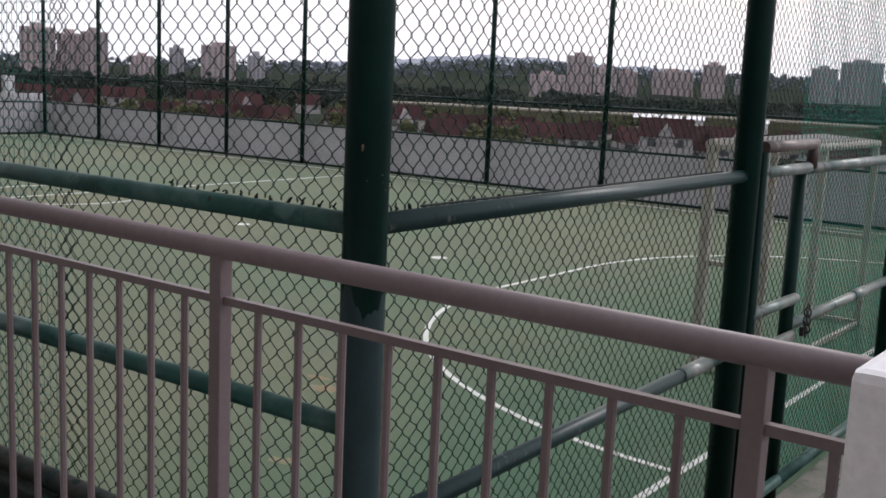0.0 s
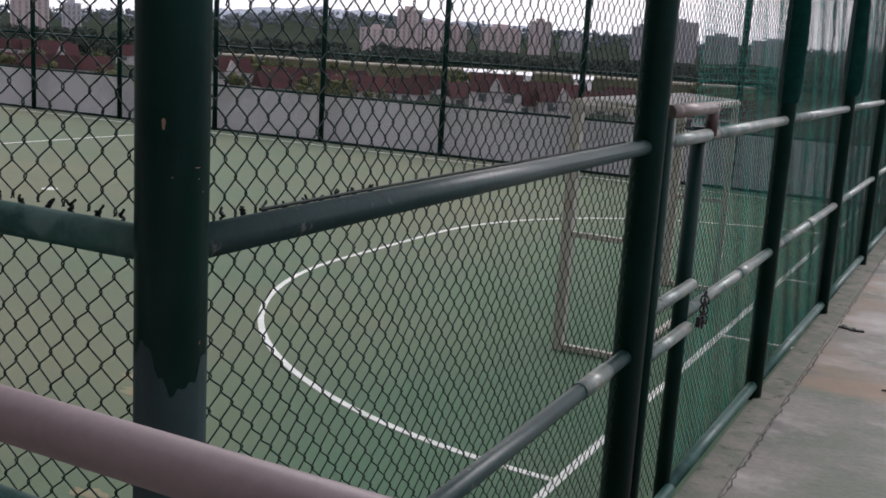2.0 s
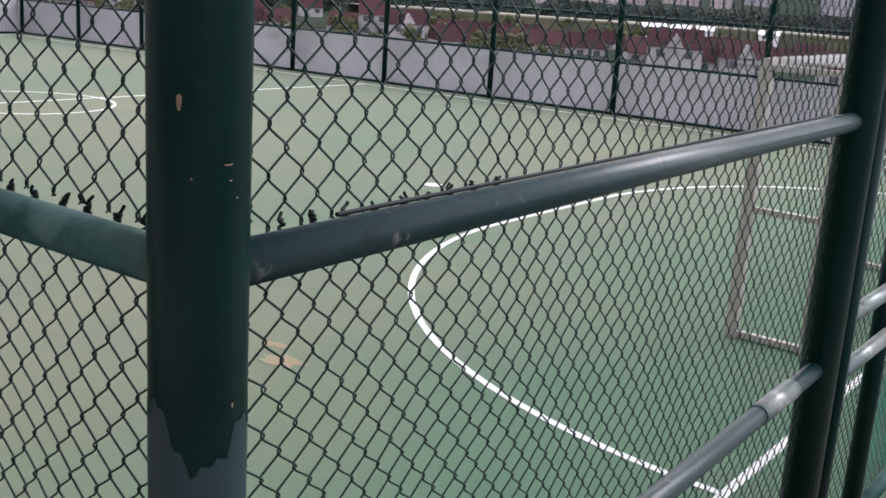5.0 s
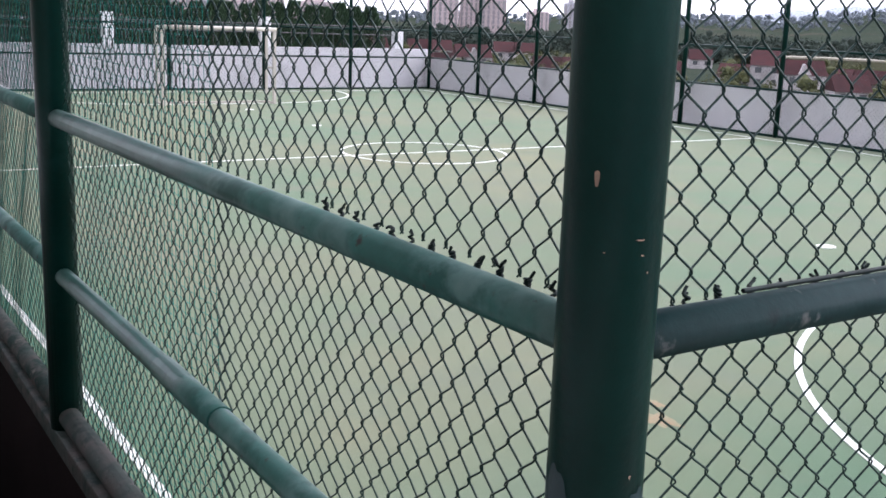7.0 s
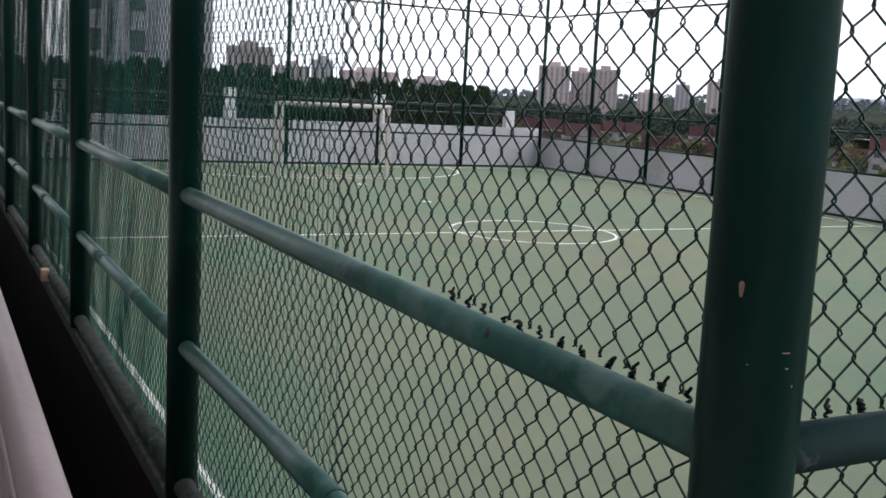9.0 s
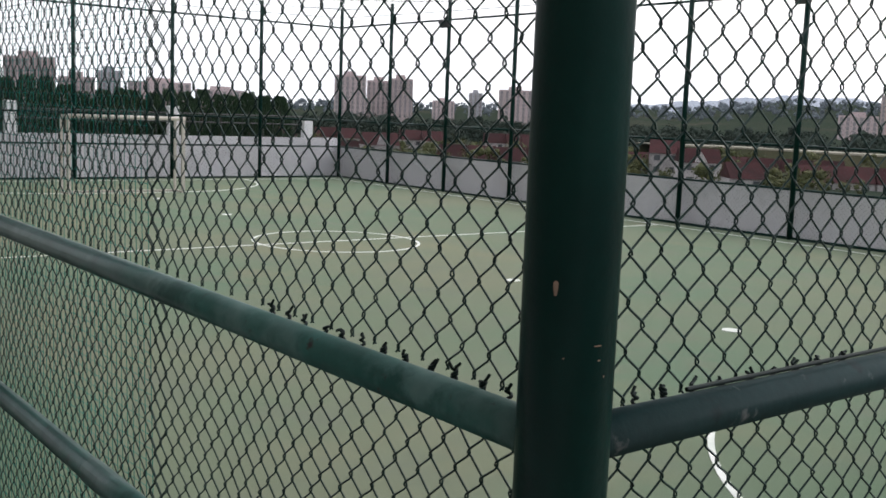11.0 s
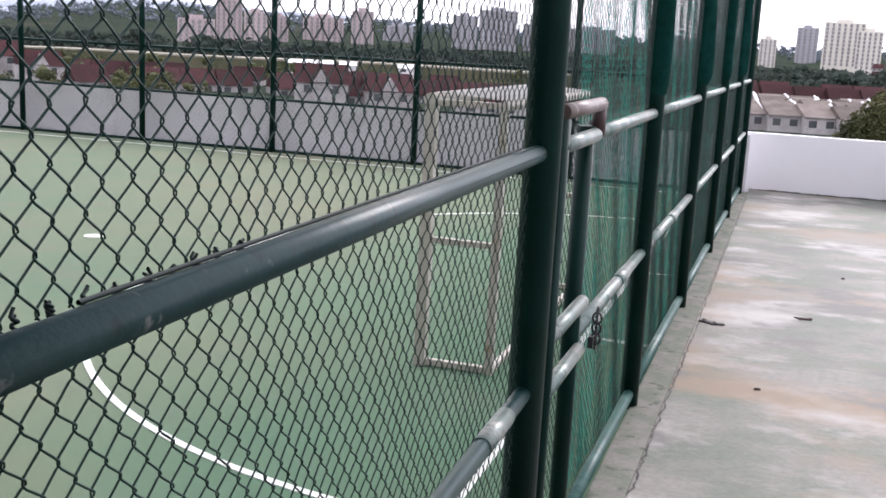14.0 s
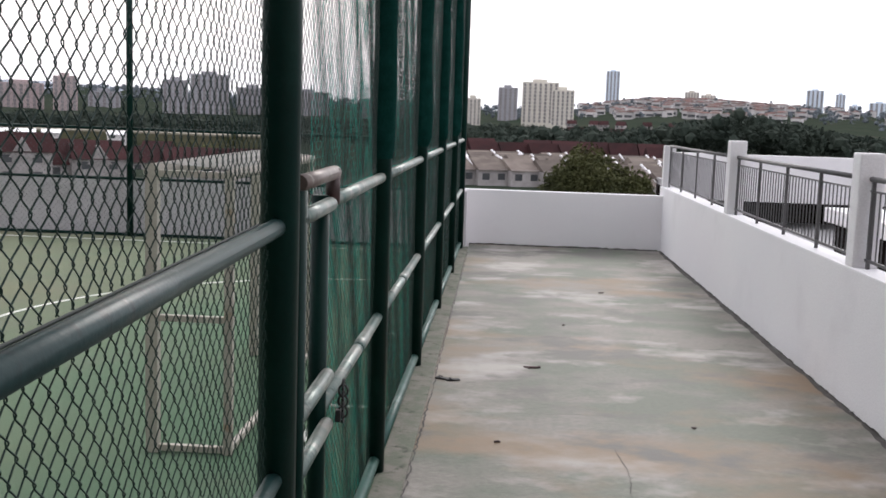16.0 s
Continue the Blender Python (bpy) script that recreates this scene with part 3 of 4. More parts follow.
def fence_post(parent, x, y, z0, z1, r=POST_R, label=""):
    return smooth_sides(part("post", tube((x, y, z0), (x, y, z1), r, 24), M_POST, parent, label))


# end fence along the walkway
fa = thing("sports_fence", "dark green pipe and chain link fence along the walkway", "fence", (0, 0, 0), "court fences")
for i, y in enumerate(A_POSTS[1:]):
    fence_post(fa, A_OUT[i + 1], y, 0.0, 5.75, POST_R if i else 0.069)
def along_a(ya, yb, z, r, material, name="rail", label=""):
    """A pipe of the end fence between two places along it."""
    xa, xb = np.interp(ya, A_POSTS, A_OUT), np.interp(yb, A_POSTS, A_OUT)
    return smooth_sides(part(name, tube((xa, ya, z), (xb, yb, z), r), material, fa, label))


GATE = 3.81
GX0 = float(np.interp(GATE, A_POSTS, A_OUT))
for i, (ya, yb) in enumerate(zip(A_POSTS, A_POSTS[1:])):
    material = M_RAILDARK if i == 0 else M_WORN
    start = GATE if i == 1 else ya
    along_a(start, yb, MID, RAIL_R, material)
    along_a(start, yb, LOW_A, RAIL_R, material)
    along_a(start, yb, 0.10, 0.036, M_RAIL, "bottom_rail")
    along_a(ya, yb, TOP, 0.03, M_RAIL)
smooth_sides(part("post", tube((GX0, GATE, 0), (GX0, GATE, 2.03), 0.041, 16), M_POST, fa, "slim dark green gate post"))
for y in (5.1, 7.6, 2.35):
    along_a(y, y + 0.32, LOW_A, RAIL_R + 0.004, M_WORN, "sleeve", "scuffed pipe sleeve")


def gathered_net(y, x, z0, z1, seed):
    """Dark net gathered in loose folds round the upper part of a post."""
    rng = random.Random(seed)
    ph = [rng.uniform(0, 6.28) for _ in range(4)]
    verts, faces, n, m = [], [], 18, 40
    for j in range(m + 1):
        z = z0 + (z1 - z0) * j / m
        swell = 0.010 + 0.016 * (0.5 + 0.5 * math.sin(2.1 * z + ph[0])) + 0.008 * math.sin(5.3 * z + ph[1])
        if j in (0, m):
            swell = 0.001
        for k in range(n):
            a = 2 * math.pi * k / n
            r = POST_R + 0.002 + max(swell, 0.0) * (0.65 + 0.35 * math.sin(3 * a + ph[2] + 0.8 * z)) + 0.004 * math.sin(7 * a + ph[3] + 2 * z) ** 2
            verts.append((x + r * math.cos(a), y + r * math.sin(a), z))
    for j in range(m):
        for k in range(n):
            q = (k + 1) % n
            faces.append((j * n + k, j * n + q, (j + 1) * n + q, (j + 1) * n + k))
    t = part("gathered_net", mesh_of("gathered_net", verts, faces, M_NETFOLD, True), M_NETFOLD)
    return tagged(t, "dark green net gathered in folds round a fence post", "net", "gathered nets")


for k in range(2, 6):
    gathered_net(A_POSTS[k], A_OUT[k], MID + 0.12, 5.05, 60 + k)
UP = MID + RAIL_R + 0.002
for i, (ya, yb) in enumerate(zip(A_POSTS, A_POSTS[1:])):
    fine = i < 2
    a0 = ya + 0.03 if i else 0.075
    lo0 = GATE if i == 1 else a0 + (PITCH if i == 0 else 0)
    part("mesh_panel", chain_link("mesh_panel", lo0, yb, 0.10, MID - 0.02, place_a, fine and i == 0, i), M_WIRE, fa)
    if fine:
        part("mesh_panel", chain_link("mesh_panel", a0, yb, UP, 3.3, place_a, i == 0, i + 20), M_WIRE, fa)
        part("mesh_panel", chain_link("mesh_panel", a0, yb, 3.3, 5.1, place_a, False, i + 25, coarse=2.0), M_WIRE, fa)
    else:
        part("mesh_panel", chain_link("mesh_panel", a0, yb, UP, 5.1, place_a, False, i + 20), M_WIRE, fa)
part("tension_wire", mesh_of("tension_wire", *polyline_tube([(-0.024 - 0.0058 * y, y * 0.3, MID + RAIL_R + 0.0025) for y in range(1, 10)], 0.004), M_TIE, True), M_TIE, fa)

gate = thing("fence_gate", "narrow locked pipe gate in the fence, worn paint", "gate", (-0.065, A_POSTS[1], 0))
g0, g1 = 0.085, GATE - A_POSTS[1] + 0.06
for z, material in ((2.125, M_WORNBROWN), (1.995, M_WORN), (1.25, M_WORN), (1.03, M_WORN), (0.16, M_RAIL)):
    smooth_sides(part("gate_rail", tube((0.045, g0, z), (0.045, g1 if z > 2.05 else g1 - 0.09, z), 0.031), material, gate))
smooth_sides(part("gate_stile", tube((0.045, g1 - 0.031, 2.145), (0.045, g1 - 0.031, 1.99), 0.031), M_PRIMER, gate, "bare red-brown primer stub"))
smooth_sides(part("gate_stile", tube((0.045, g0 + 0.01, 0.1), (0.045, g0 + 0.01, 2.1), 0.03), M_POST, gate))
gm = part("mesh_panel", chain_link("mesh_panel", A_POSTS[1] + g0, GATE, 0.16, 2.05, place_a, True, 31), M_WIRE, gate)
gm.location = (0.065, -A_POSTS[1], 0)
lock = thing("padlock", "small dark padlock on a chain round the gate post", "padlock", (0.025, GATE + 0.02, 1.10))
part("lock_body", slab((-0.012, -0.025, -0.07), (0.012, 0.025, -0.015), 0.006), M_BLACK, lock)
for k in range(7):
    a = k * 0.9
    pts = [(0.02 + 0.02 * math.sin(b) * (k % 2), 0.02 * math.sin(b) * ((k + 1) % 2), 0.024 * k - 0.05 + 0.026 * math.cos(b)) for b in (2 * math.pi * i / 12 for i in range(13))]
    part("chain_link", mesh_of("chain_link", *polyline_tube(pts, 0.005), M_BLACK, True), M_BLACK, lock)

# corner post
corner = thing("corner_post", "thick dark green steel corner post with paint chips", "post", (A_OUT[0], B_OUT[0], 0))
smooth_sides(part("pipe", tube((0, 0, 0), (0, 0, 5.75), POST_R + 0.001, 40), M_POST, corner))


def on_post(a, z, out=0.0015):
    return ((POST_R + out) * math.cos(radians(a)), (POST_R + out) * math.sin(radians(a)), z)


# ragged repaint on the lower post, and bare chips
pv, pf = [], []
for k in range(61):
    a = k * 6
    edge = 1.79 + 0.028 * math.sin(radians(a * 2 - 40)) + 0.016 * math.sin(radians(a * 7)) + 0.008 * math.sin(radians(a * 17)) - 0.05 * math.exp(-((a - 318) / 14) ** 2)
    pv += [on_post(a, 0.0), on_post(a, edge)]
for k in range(60):
    pf.append((2 * k, 2 * k + 2, 2 * k + 3, 2 * k + 1))
part("repaint_patch", mesh_of("repaint_patch", pv, pf, M_PATCH, True), M_PATCH, corner, "slate grey repaint with a ragged edge")
for a, z, w_, h_ in ((299, 2.198, 2.9, 0.012), (352, 2.126, 5.0, 0.0012), (355, 2.107, 1.8, 0.0012), (312, 2.11, 1.3, 0.0014), (364, 2.085, 1.2, 0.002), (361, 1.82, 1.6, 0.004)):
    ring = [on_post(a + w_ * math.cos(q) * (1 + 0.25 * math.sin(3 * q)), z + h_ * math.sin(q) * (1 + 0.2 * math.cos(2 * q)), 0.002) for q in (2 * math.pi * i / 12 for i in range(12))]
    part("paint_chip", mesh_of("paint_chip", ring + [on_post(a, z, 0.0022)], [(i, (i + 1) % 12, 12) for i in range(12)], M_CHIP), M_CHIP, corner, "bare paint chip")

# side fence beside the platform
fb = thing("sports_fence", "green pipe and chain link fence on a concrete upstand", "fence", (0, 0, 0), "court fences")
for x, y in zip(b_posts[1:], B_OUT[1:]):
    fence_post(fb, -x, y, 0.78, 5.75)
for i, (xa, xb) in enumerate(zip(b_posts, b_posts[1:])):
    for z, rr in ((MID, RAIL_R), (LOW_B, RAIL_R), (0.83, 0.042), (TOP, 0.03)):
        smooth_sides(part("rail" if z != 0.83 else "bottom_rail", tube((-xa, B_OUT[i], z), (-xb, B_OUT[i + 1], z), rr), M_DIRTYRAIL if z == 0.83 else M_RAIL, fb))
    xs = xa + (0.12 if i == 0 else 0.75)
    smooth_sides(part("sleeve", tube((-xs - 1.7, place_b(xs + 1.7, -0.03, 0)[1], LOW_B), (-xs - 1.25, place_b(xs + 1.25, -0.03, 0)[1], LOW_B), RAIL_R + 0.004), M_RAIL, fb, "pipe sleeve joint"))
    s0 = xa + 0.03 if i else 0.070
    part("mesh_panel", chain_link("mesh_panel", s0, xb, 0.83, MID - 0.02, place_b, i == 0, i + 40, coarse=1.0 if i < 6 else 1.5), M_WIRE, fb)
    if i < 2:
        part("mesh_panel", chain_link("mesh_panel", s0, xb, UP, 3.4, place_b, i == 0, i + 60), M_WIRE, fb)
        part("mesh_panel", chain_link("mesh_panel", s0, xb, 3.4, 5.1, place_b, False, i + 70, coarse=2.0), M_WIRE, fb)
    else:
        part("mesh_panel", chain_link("mesh_panel", s0, xb, UP, 5.1, place_b, False, i + 60, coarse=1.0 if i < 5 else 1.5), M_WIRE, fb)

for z0, z1, sd in ((UP, 3.4, 91), (0.86, MID - 0.02, 92)):
    seam = chain_link("mesh_seam", 1.44, 1.56, z0, z1, lambda s, o, z: place_b(s + 0.05 * np.cos(1.2 * (z - 2.9)) - 0.03, o + 0.012, z), True, sd)
    part("mesh_seam", seam, M_WIRE, fb, "overlapped seam of two mesh sheets")

clamp = part("wood_block", slab((-0.05, -0.03, 0), (0.05, 0.03, 0.10), 0.01), M_WOODBLOCK)
clamp.location = (-7.75, -0.05, 0.78)
tagged(clamp, "small pale wooden block on the kerb", "block")

# far fences
ff = thing("sports_fence", "tall dark green chain link fence before the parapet", "fence", (0, 0, 0), "court fences")
f_posts = [L - BAY * k for k in range(10)]
for x in f_posts:
    fence_post(ff, -x, W, 0.0, 5.76, 0.06)
for xa, xb in zip(f_posts, f_posts[1:] + [0.0]):
    for z, rr in ((0.03, 0.03), (1.06, 0.028), (1.97, 0.03), (TOP, 0.03)):
        smooth_sides(part("rail", tube((-xa, W, z), (-xb, W, z), rr, 8), M_POST, ff))
    part("mesh_panel", chain_link("mesh_panel", min(xa, xb), max(xa, xb), 0.05, 5.1, place_far, False, int(xa), coarse=1.5), M_WIRE, ff)
fe = thing("sports_fence", "tall dark green chain link fence at the far end", "fence", (0, 0, 0), "court fences")
e_posts = [W - BAY * k for k in range(1, 6)] + [0.0]
for y in e_posts[:-1]:
    fence_post(fe, -L, y, 0.0, 5.76, 0.06)
for ya, yb in zip([W] + e_posts, e_posts):
    for z, rr in ((0.03, 0.03), (1.06, 0.028), (1.97, 0.03), (TOP, 0.03)):
        smooth_sides(part("rail", tube((-L, ya, z), (-L, yb, z), rr, 8), M_POST, fe))
    part("mesh_panel", chain_link("mesh_panel", yb, ya, 0.05, 5.1, place_left, False, int(ya) + 7, coarse=1.7), M_WIRE, fe)

# soft nets behind the near fences
for nm, s0, s1, z0, place, lab, sd in (("net", 4.0, W, 0.05, place_a, "teal sports net hung behind the end fence", 2), ("net", 1.56, L, 0.80, place_b, "teal sports net hung behind the side fence", 5)):
    nt = thing("sports_net", lab, "net", (0, 0, 0), "sports nets", "stuff")
    va, vb = hanging_net(nm, s0, s1, z0, 5.1, place, sd, material=M_NET if sd == 2 else M_NETDARK)
    part("net_cords", va, M_NET if sd == 2 else M_NETDARK, nt)
    part("net_rows", vb, M_NET if sd == 2 else M_NETDARK, nt)

# ---- goals ----
def goal(x, y, face):
    """A steel goal of 3 by 2 m. face: -1 opens towards -x."""
    g = thing("football_goal", "cream painted steel goal with rusty feet", "goal", (x, y, 0), "goals")
    d = -face * 0.53
    for yy in (0, 3.0):
        part("post", slab((-0.042, yy - 0.042, 0), (0.042, yy + 0.042, 1.91), 0.008), M_GOAL, g)
        part("back_post", slab((d - 0.03, yy - 0.03, 0), (d + 0.03, yy + 0.03, 1.905), 0.006), M_GOAL, g)
        for z in (0.035, 0.95, 1.94):
            part("side_bar", slab((min(0.04, d - 0.035), yy - 0.022, z - 0.022), (max(-0.04, d + 0.035), yy + 0.022, z + 0.022), 0.004), M_GOAL, g)
    smooth_sides(part("crossbar", tube((0, -0.05, 1.955), (0, 3.05, 1.955), 0.05, 16), M_GOAL, g))
    smooth_sides(part("back_bar", tube((d, -0.04, 1.94), (d, 3.04, 1.94), 0.036, 12), M_GOAL, g))
    part("ground_bar", slab((d - 0.022, 0.031, 0.004), (d + 0.022, 2.969, 0.05), 0.004), M_GOAL, g)
    bm = bmesh.new()
    for k in range(1, 30):
        pipe(bm, (0, k * 0.1, 2.004), (d, k * 0.1, 1.977), 0.0055, 5)
    part("roof_net", bm, M_CORD, g, "white cord net over the goal top")
    return g


goal(-1.645, 6.32, -1)
goal(-25.40, 7.38, 1)

# ---- end of the court: upper wall, railing and conifer hedge ----
for y in (17.43, 12.53, 7.55, 2.6):
    p = pillar(-L - 0.74, y, 1.32, 2.26 if y < 17 else 1.9, 0.34, 0.24)
for ya, yb in ((17.43, 12.53), (12.53, 7.55), (7.55, 2.6)):
    er = thing("railing", "thin grey rail on the parapet before the hedge", "railing", (-L - 0.74, 0, 1.32), "end wall railings")
    for z in (0.72, 0.45):
        part("top_rail", tube((0, ya - 0.17, z), (0, yb + 0.17, z), 0.018, 8), M_RAILGREY, er)
    for k in range(1, 12):
        yy = ya - 0.17 - k * (ya - yb - 0.34) / 12
        part("baluster", tube((0, yy, 0), (0, yy, 0.72), 0.009, 6), M_RAILGREY, er)


def leaf_cloud(n, make, size, seed, material, name):
    """Many small two-sided leaf blades, each a bent pair of triangles. make(rng) gives a place and a lean."""
    rng = random.Random(seed)
    verts, faces = [], []
    for _ in range(n):
        p, up = make(rng)
        p, up = Vector(p), Vector(up).normalized()
        a = rng.uniform(0, 6.28)
        side = up.cross(Vector((math.cos(a), math.sin(a), 0.3))).normalized()
        s = size * rng.uniform(0.6, 1.4)
        nrm = up.cross(side) * s * 0.18
        i = len(verts)
        verts += [p - up * s * 0.5, p + side * s * 0.28 + nrm, p + up * s * 0.6, p - side * s * 0.28 + nrm]
        faces += [(i, i + 1, i + 2), (i, i + 2, i + 3)]
    return mesh_of(name, verts, faces, material)


def hedge_tree(y, x, h, w, seed):
    t = thing("conifer", "dark green clipped conifer in the hedge behind the wall", "conifer", (x, y, 0.7), "conifer hedge")
    rng = random.Random(seed)
    lean = rng.uniform(-0.1, 0.1)

    def make(r):
        z = r.uniform(0.05, 1) ** 0.9
        rad = w * (1.05 - 0.75 * z ** 2.2) * r.uniform(0.55, 1.0)
        a = r.uniform(0, 6.28)
        return (rad * math.cos(a) + lean * z, rad * math.sin(a), 0.15 + z * h), (math.cos(a) * 0.5, math.sin(a) * 0.5, 1.0)
    part("crown", leaf_cloud(1100, make, 0.14, seed, M_LEAF, "crown"), M_LEAF, t)
    part("trunk", tube((0, 0, -0.4), (0, 0, h * 0.8), 0.05, 7), M_BARK, t)
    return t


planter = part("planter_bed", slab((-L - 3.0, -0.1, -0.3), (-L - 0.86, W + 0.3, 0.7)), M_KERB)
tagged(planter, "planting bed behind the end wall", "planter", kind="structure")
for i in range(30):
    yy = 0.3 + i * 0.57
    hedge_tree(yy, -L - 1.7 + random.uniform(-0.15, 0.15), random.uniform(1.7, 1.95) + (0.2 if yy < 9 else 0), 0.55, 100 + i)

# floodlights on the fence posts
def floodlight(x, y, z, turn):
    f = thing("floodlight", "small dark floodlight bracketed to a fence post", "floodlight", (x, y, z), "floodlights")
    part("housing", slab((-0.17, -0.09, -0.14), (0.17, 0.05, 0.10), 0.03), M_BLACK, f)
    part("lens", slab((-0.14, -0.105, -0.115), (0.14, -0.09, 0.075), 0.004), M_PANE, f)
    part("bracket", slab((-0.03, 0.05, -0.05), (0.03, 0.14, 0.0), 0.004), M_GALV, f)
    f.rotation_euler = (radians(25), 0, radians(turn))
    return f


for x in (f_posts[2], f_posts[6]):
    floodlight(-x, W - 0.19, 5.02, 0)

# cables of the overhead net
def cable(a, b, sag, r, label):
    pts = [Vector(a).lerp(Vector(b), k / 24) - Vector((0, 0, sag * 4 * (k / 24) * (1 - k / 24))) for k in range(25)]
    c = part("cable", mesh_of("cable", *polyline_tube(pts, r, 5), M_TIE, True), M_TIE)
    return tagged(c, label, "cable", "overhead cables")


cable((0, 0, 5.6), (-L, W, 5.6), 0.35, 0.012, "thin dark overhead net cable")
cable((0, 0, 5.45), (-L, 0, 5.45), 0.12, 0.010, "thin dark overhead net cable")
cable((-L, 0, 5.45), (-L, W, 5.45), 0.10, 0.010, "thin dark overhead net cable")
cable((-L, W, 5.45), (0, W, 5.45), 0.12, 0.010, "thin dark overhead net cable")

sx, sy = np.arange(0.3, L - 0.2, 0.22), np.arange(0.3, W - 0.2, 0.22)
def roof_z(x, y):
    return 5.62 - 0.55 * np.sin(np.pi * x / L) * np.sin(np.pi * y / W) + 0.05 * np.sin(1.3 * x + 0.7 * y)


roof_net = thing("overhead_net", "thin grey net sagging over the court", "net", (0, 0, 0), "", "stuff")
yy_ = np.linspace(0, W, 22)
gx, gy = np.meshgrid(sx, yy_, indexing="ij")
part("net_cords", wires("net_cords", np.stack((-gx, gy, roof_z(gx, gy)), axis=2), 0.0022, 3, M_RAILGREY), M_RAILGREY, roof_net)
xx_ = np.linspace(0, L, 34)
gy, gx = np.meshgrid(sy, xx_, indexing="ij")
part("net_rows", wires("net_rows", np.stack((-gx, gy, roof_z(gx, gy)), axis=2), 0.0022, 3, M_RAILGREY), M_RAILGREY, roof_net)

# twisted wire ends where the upper mesh is tied to the middle rail
def tie(parent, p, along, seed):
    """A knot of two twisted wire ends, with short splayed tips."""
    rng = random.Random(seed)
    h, lean = rng.uniform(0.017, 0.025), rng.uniform(-0.010, 0.010)
    verts, faces = [], []
    for strand in (0, math.pi):
        a0, pts = rng.uniform(0, 6.28) + strand, []
        for k in range(13):
            a, f = a0 + k * 0.95, k / 12
            s, o = 0.0042 * math.cos(a) + lean * f, 0.0042 * math.sin(a)
            pts.append((along[0] * s + along[1] * o, along[1] * s + along[0] * o, h * f))
        tip = rng.choice((-1, 1)) * rng.uniform(0.004, 0.012)
        pts.append((pts[-1][0] + along[0] * tip, pts[-1][1] + along[1] * tip, h + rng.uniform(-0.006, 0.012)))
        v, f = polyline_tube(pts, 0.0027, 5)
        faces += [tuple(q + len(verts) for q in face) for face in f]
        verts += v
    o = part("wire_tie", mesh_of("wire_tie", verts, faces, M_TIE, True), M_TIE, parent)
    o.location = p
    return o


for k in range(12):
    tie(fb, (-(0.15 + k * 0.0655), 0.056, MID + RAIL_R - 0.016), (1, 0), 300 + k)
for k in range(10):
    tie(fa, (-0.045, 0.14 + k * 0.0655, MID + RAIL_R - 0.016), (0, 1), 400 + k)

# ---- the valley: ground, hills ----
EX, EY = 1.0, -1.0


def spot(az, dist, z=0.0):
    az += 0.7 * min(max((az + 12) / 10, 0), 1)
    return (EX + dist * math.sin(radians(az)), EY + dist * math.cos(radians(az)), z)


CREST = [(-180, 0.0), (-80, 0.004), (-60, 0.002), (-53, 0.004), (-45, 0.0076), (-40, 0.009), (-35, 0.0185), (-32, 0.018), (-27, 0.0146),
         (-19, 0.0140), (-10, 0.010), (-2, 0.0075), (4, 0.0125), (7, 0.019), (10, 0.0195), (13, 0.0165), (16, 0.015), (19, 0.012), (40, 0.008), (180, 0.0)]
VALLEY = -12.0


def crest(az):
    for (a, u), (b, v) in zip(CREST, CREST[1:]):
        if a <= az <= b:
            return u + (v - u) * (az - a) / (b - a)
    return 0.0


radii = [20, 60, 120, 250, 400, 600, 800, 1000, 1300, 1700, 2200, 2700, 3200, 4000, 4900]
azs = [-180 + 4 * k for k in range(20)] + [-100 + 0.5 * k for k in range(280)] + [40 + 4 * k for k in range(35)]
gv, gf = [], []
for az in azs:
    for r in radii:
        k = min(max((r - 900) / 1500, 0), 1)
        top = (2.4 - VALLEY) + (crest(az) + 0.0016 * math.sin(az * 1.9) + 0.0009 * math.sin(az * 5.3)) * 2400
        z = VALLEY + max(top, 0) * k * k * (3 - 2 * k)
        if r > 2400:
            z -= (r - 2400) * 0.01
        gv.append(spot(az, r, z))
n = len(radii)
for i in range(len(azs)):
    j = (i + 1) % len(azs)
    for k in range(n - 1):
        gf.append((i * n + k, i * n + k + 1, j * n + k + 1, j * n + k))
gv.append((EX, EY, VALLEY))
for i in range(len(azs)):
    gf.append((i * n, ((i + 1) % len(azs)) * n, len(gv) - 1))
ground = part("ground", mesh_of("ground", gv, gf, M_EARTH, True), M_EARTH)
tagged(ground, "valley floor and wooded hills to the horizon", "ground", kind="structure")


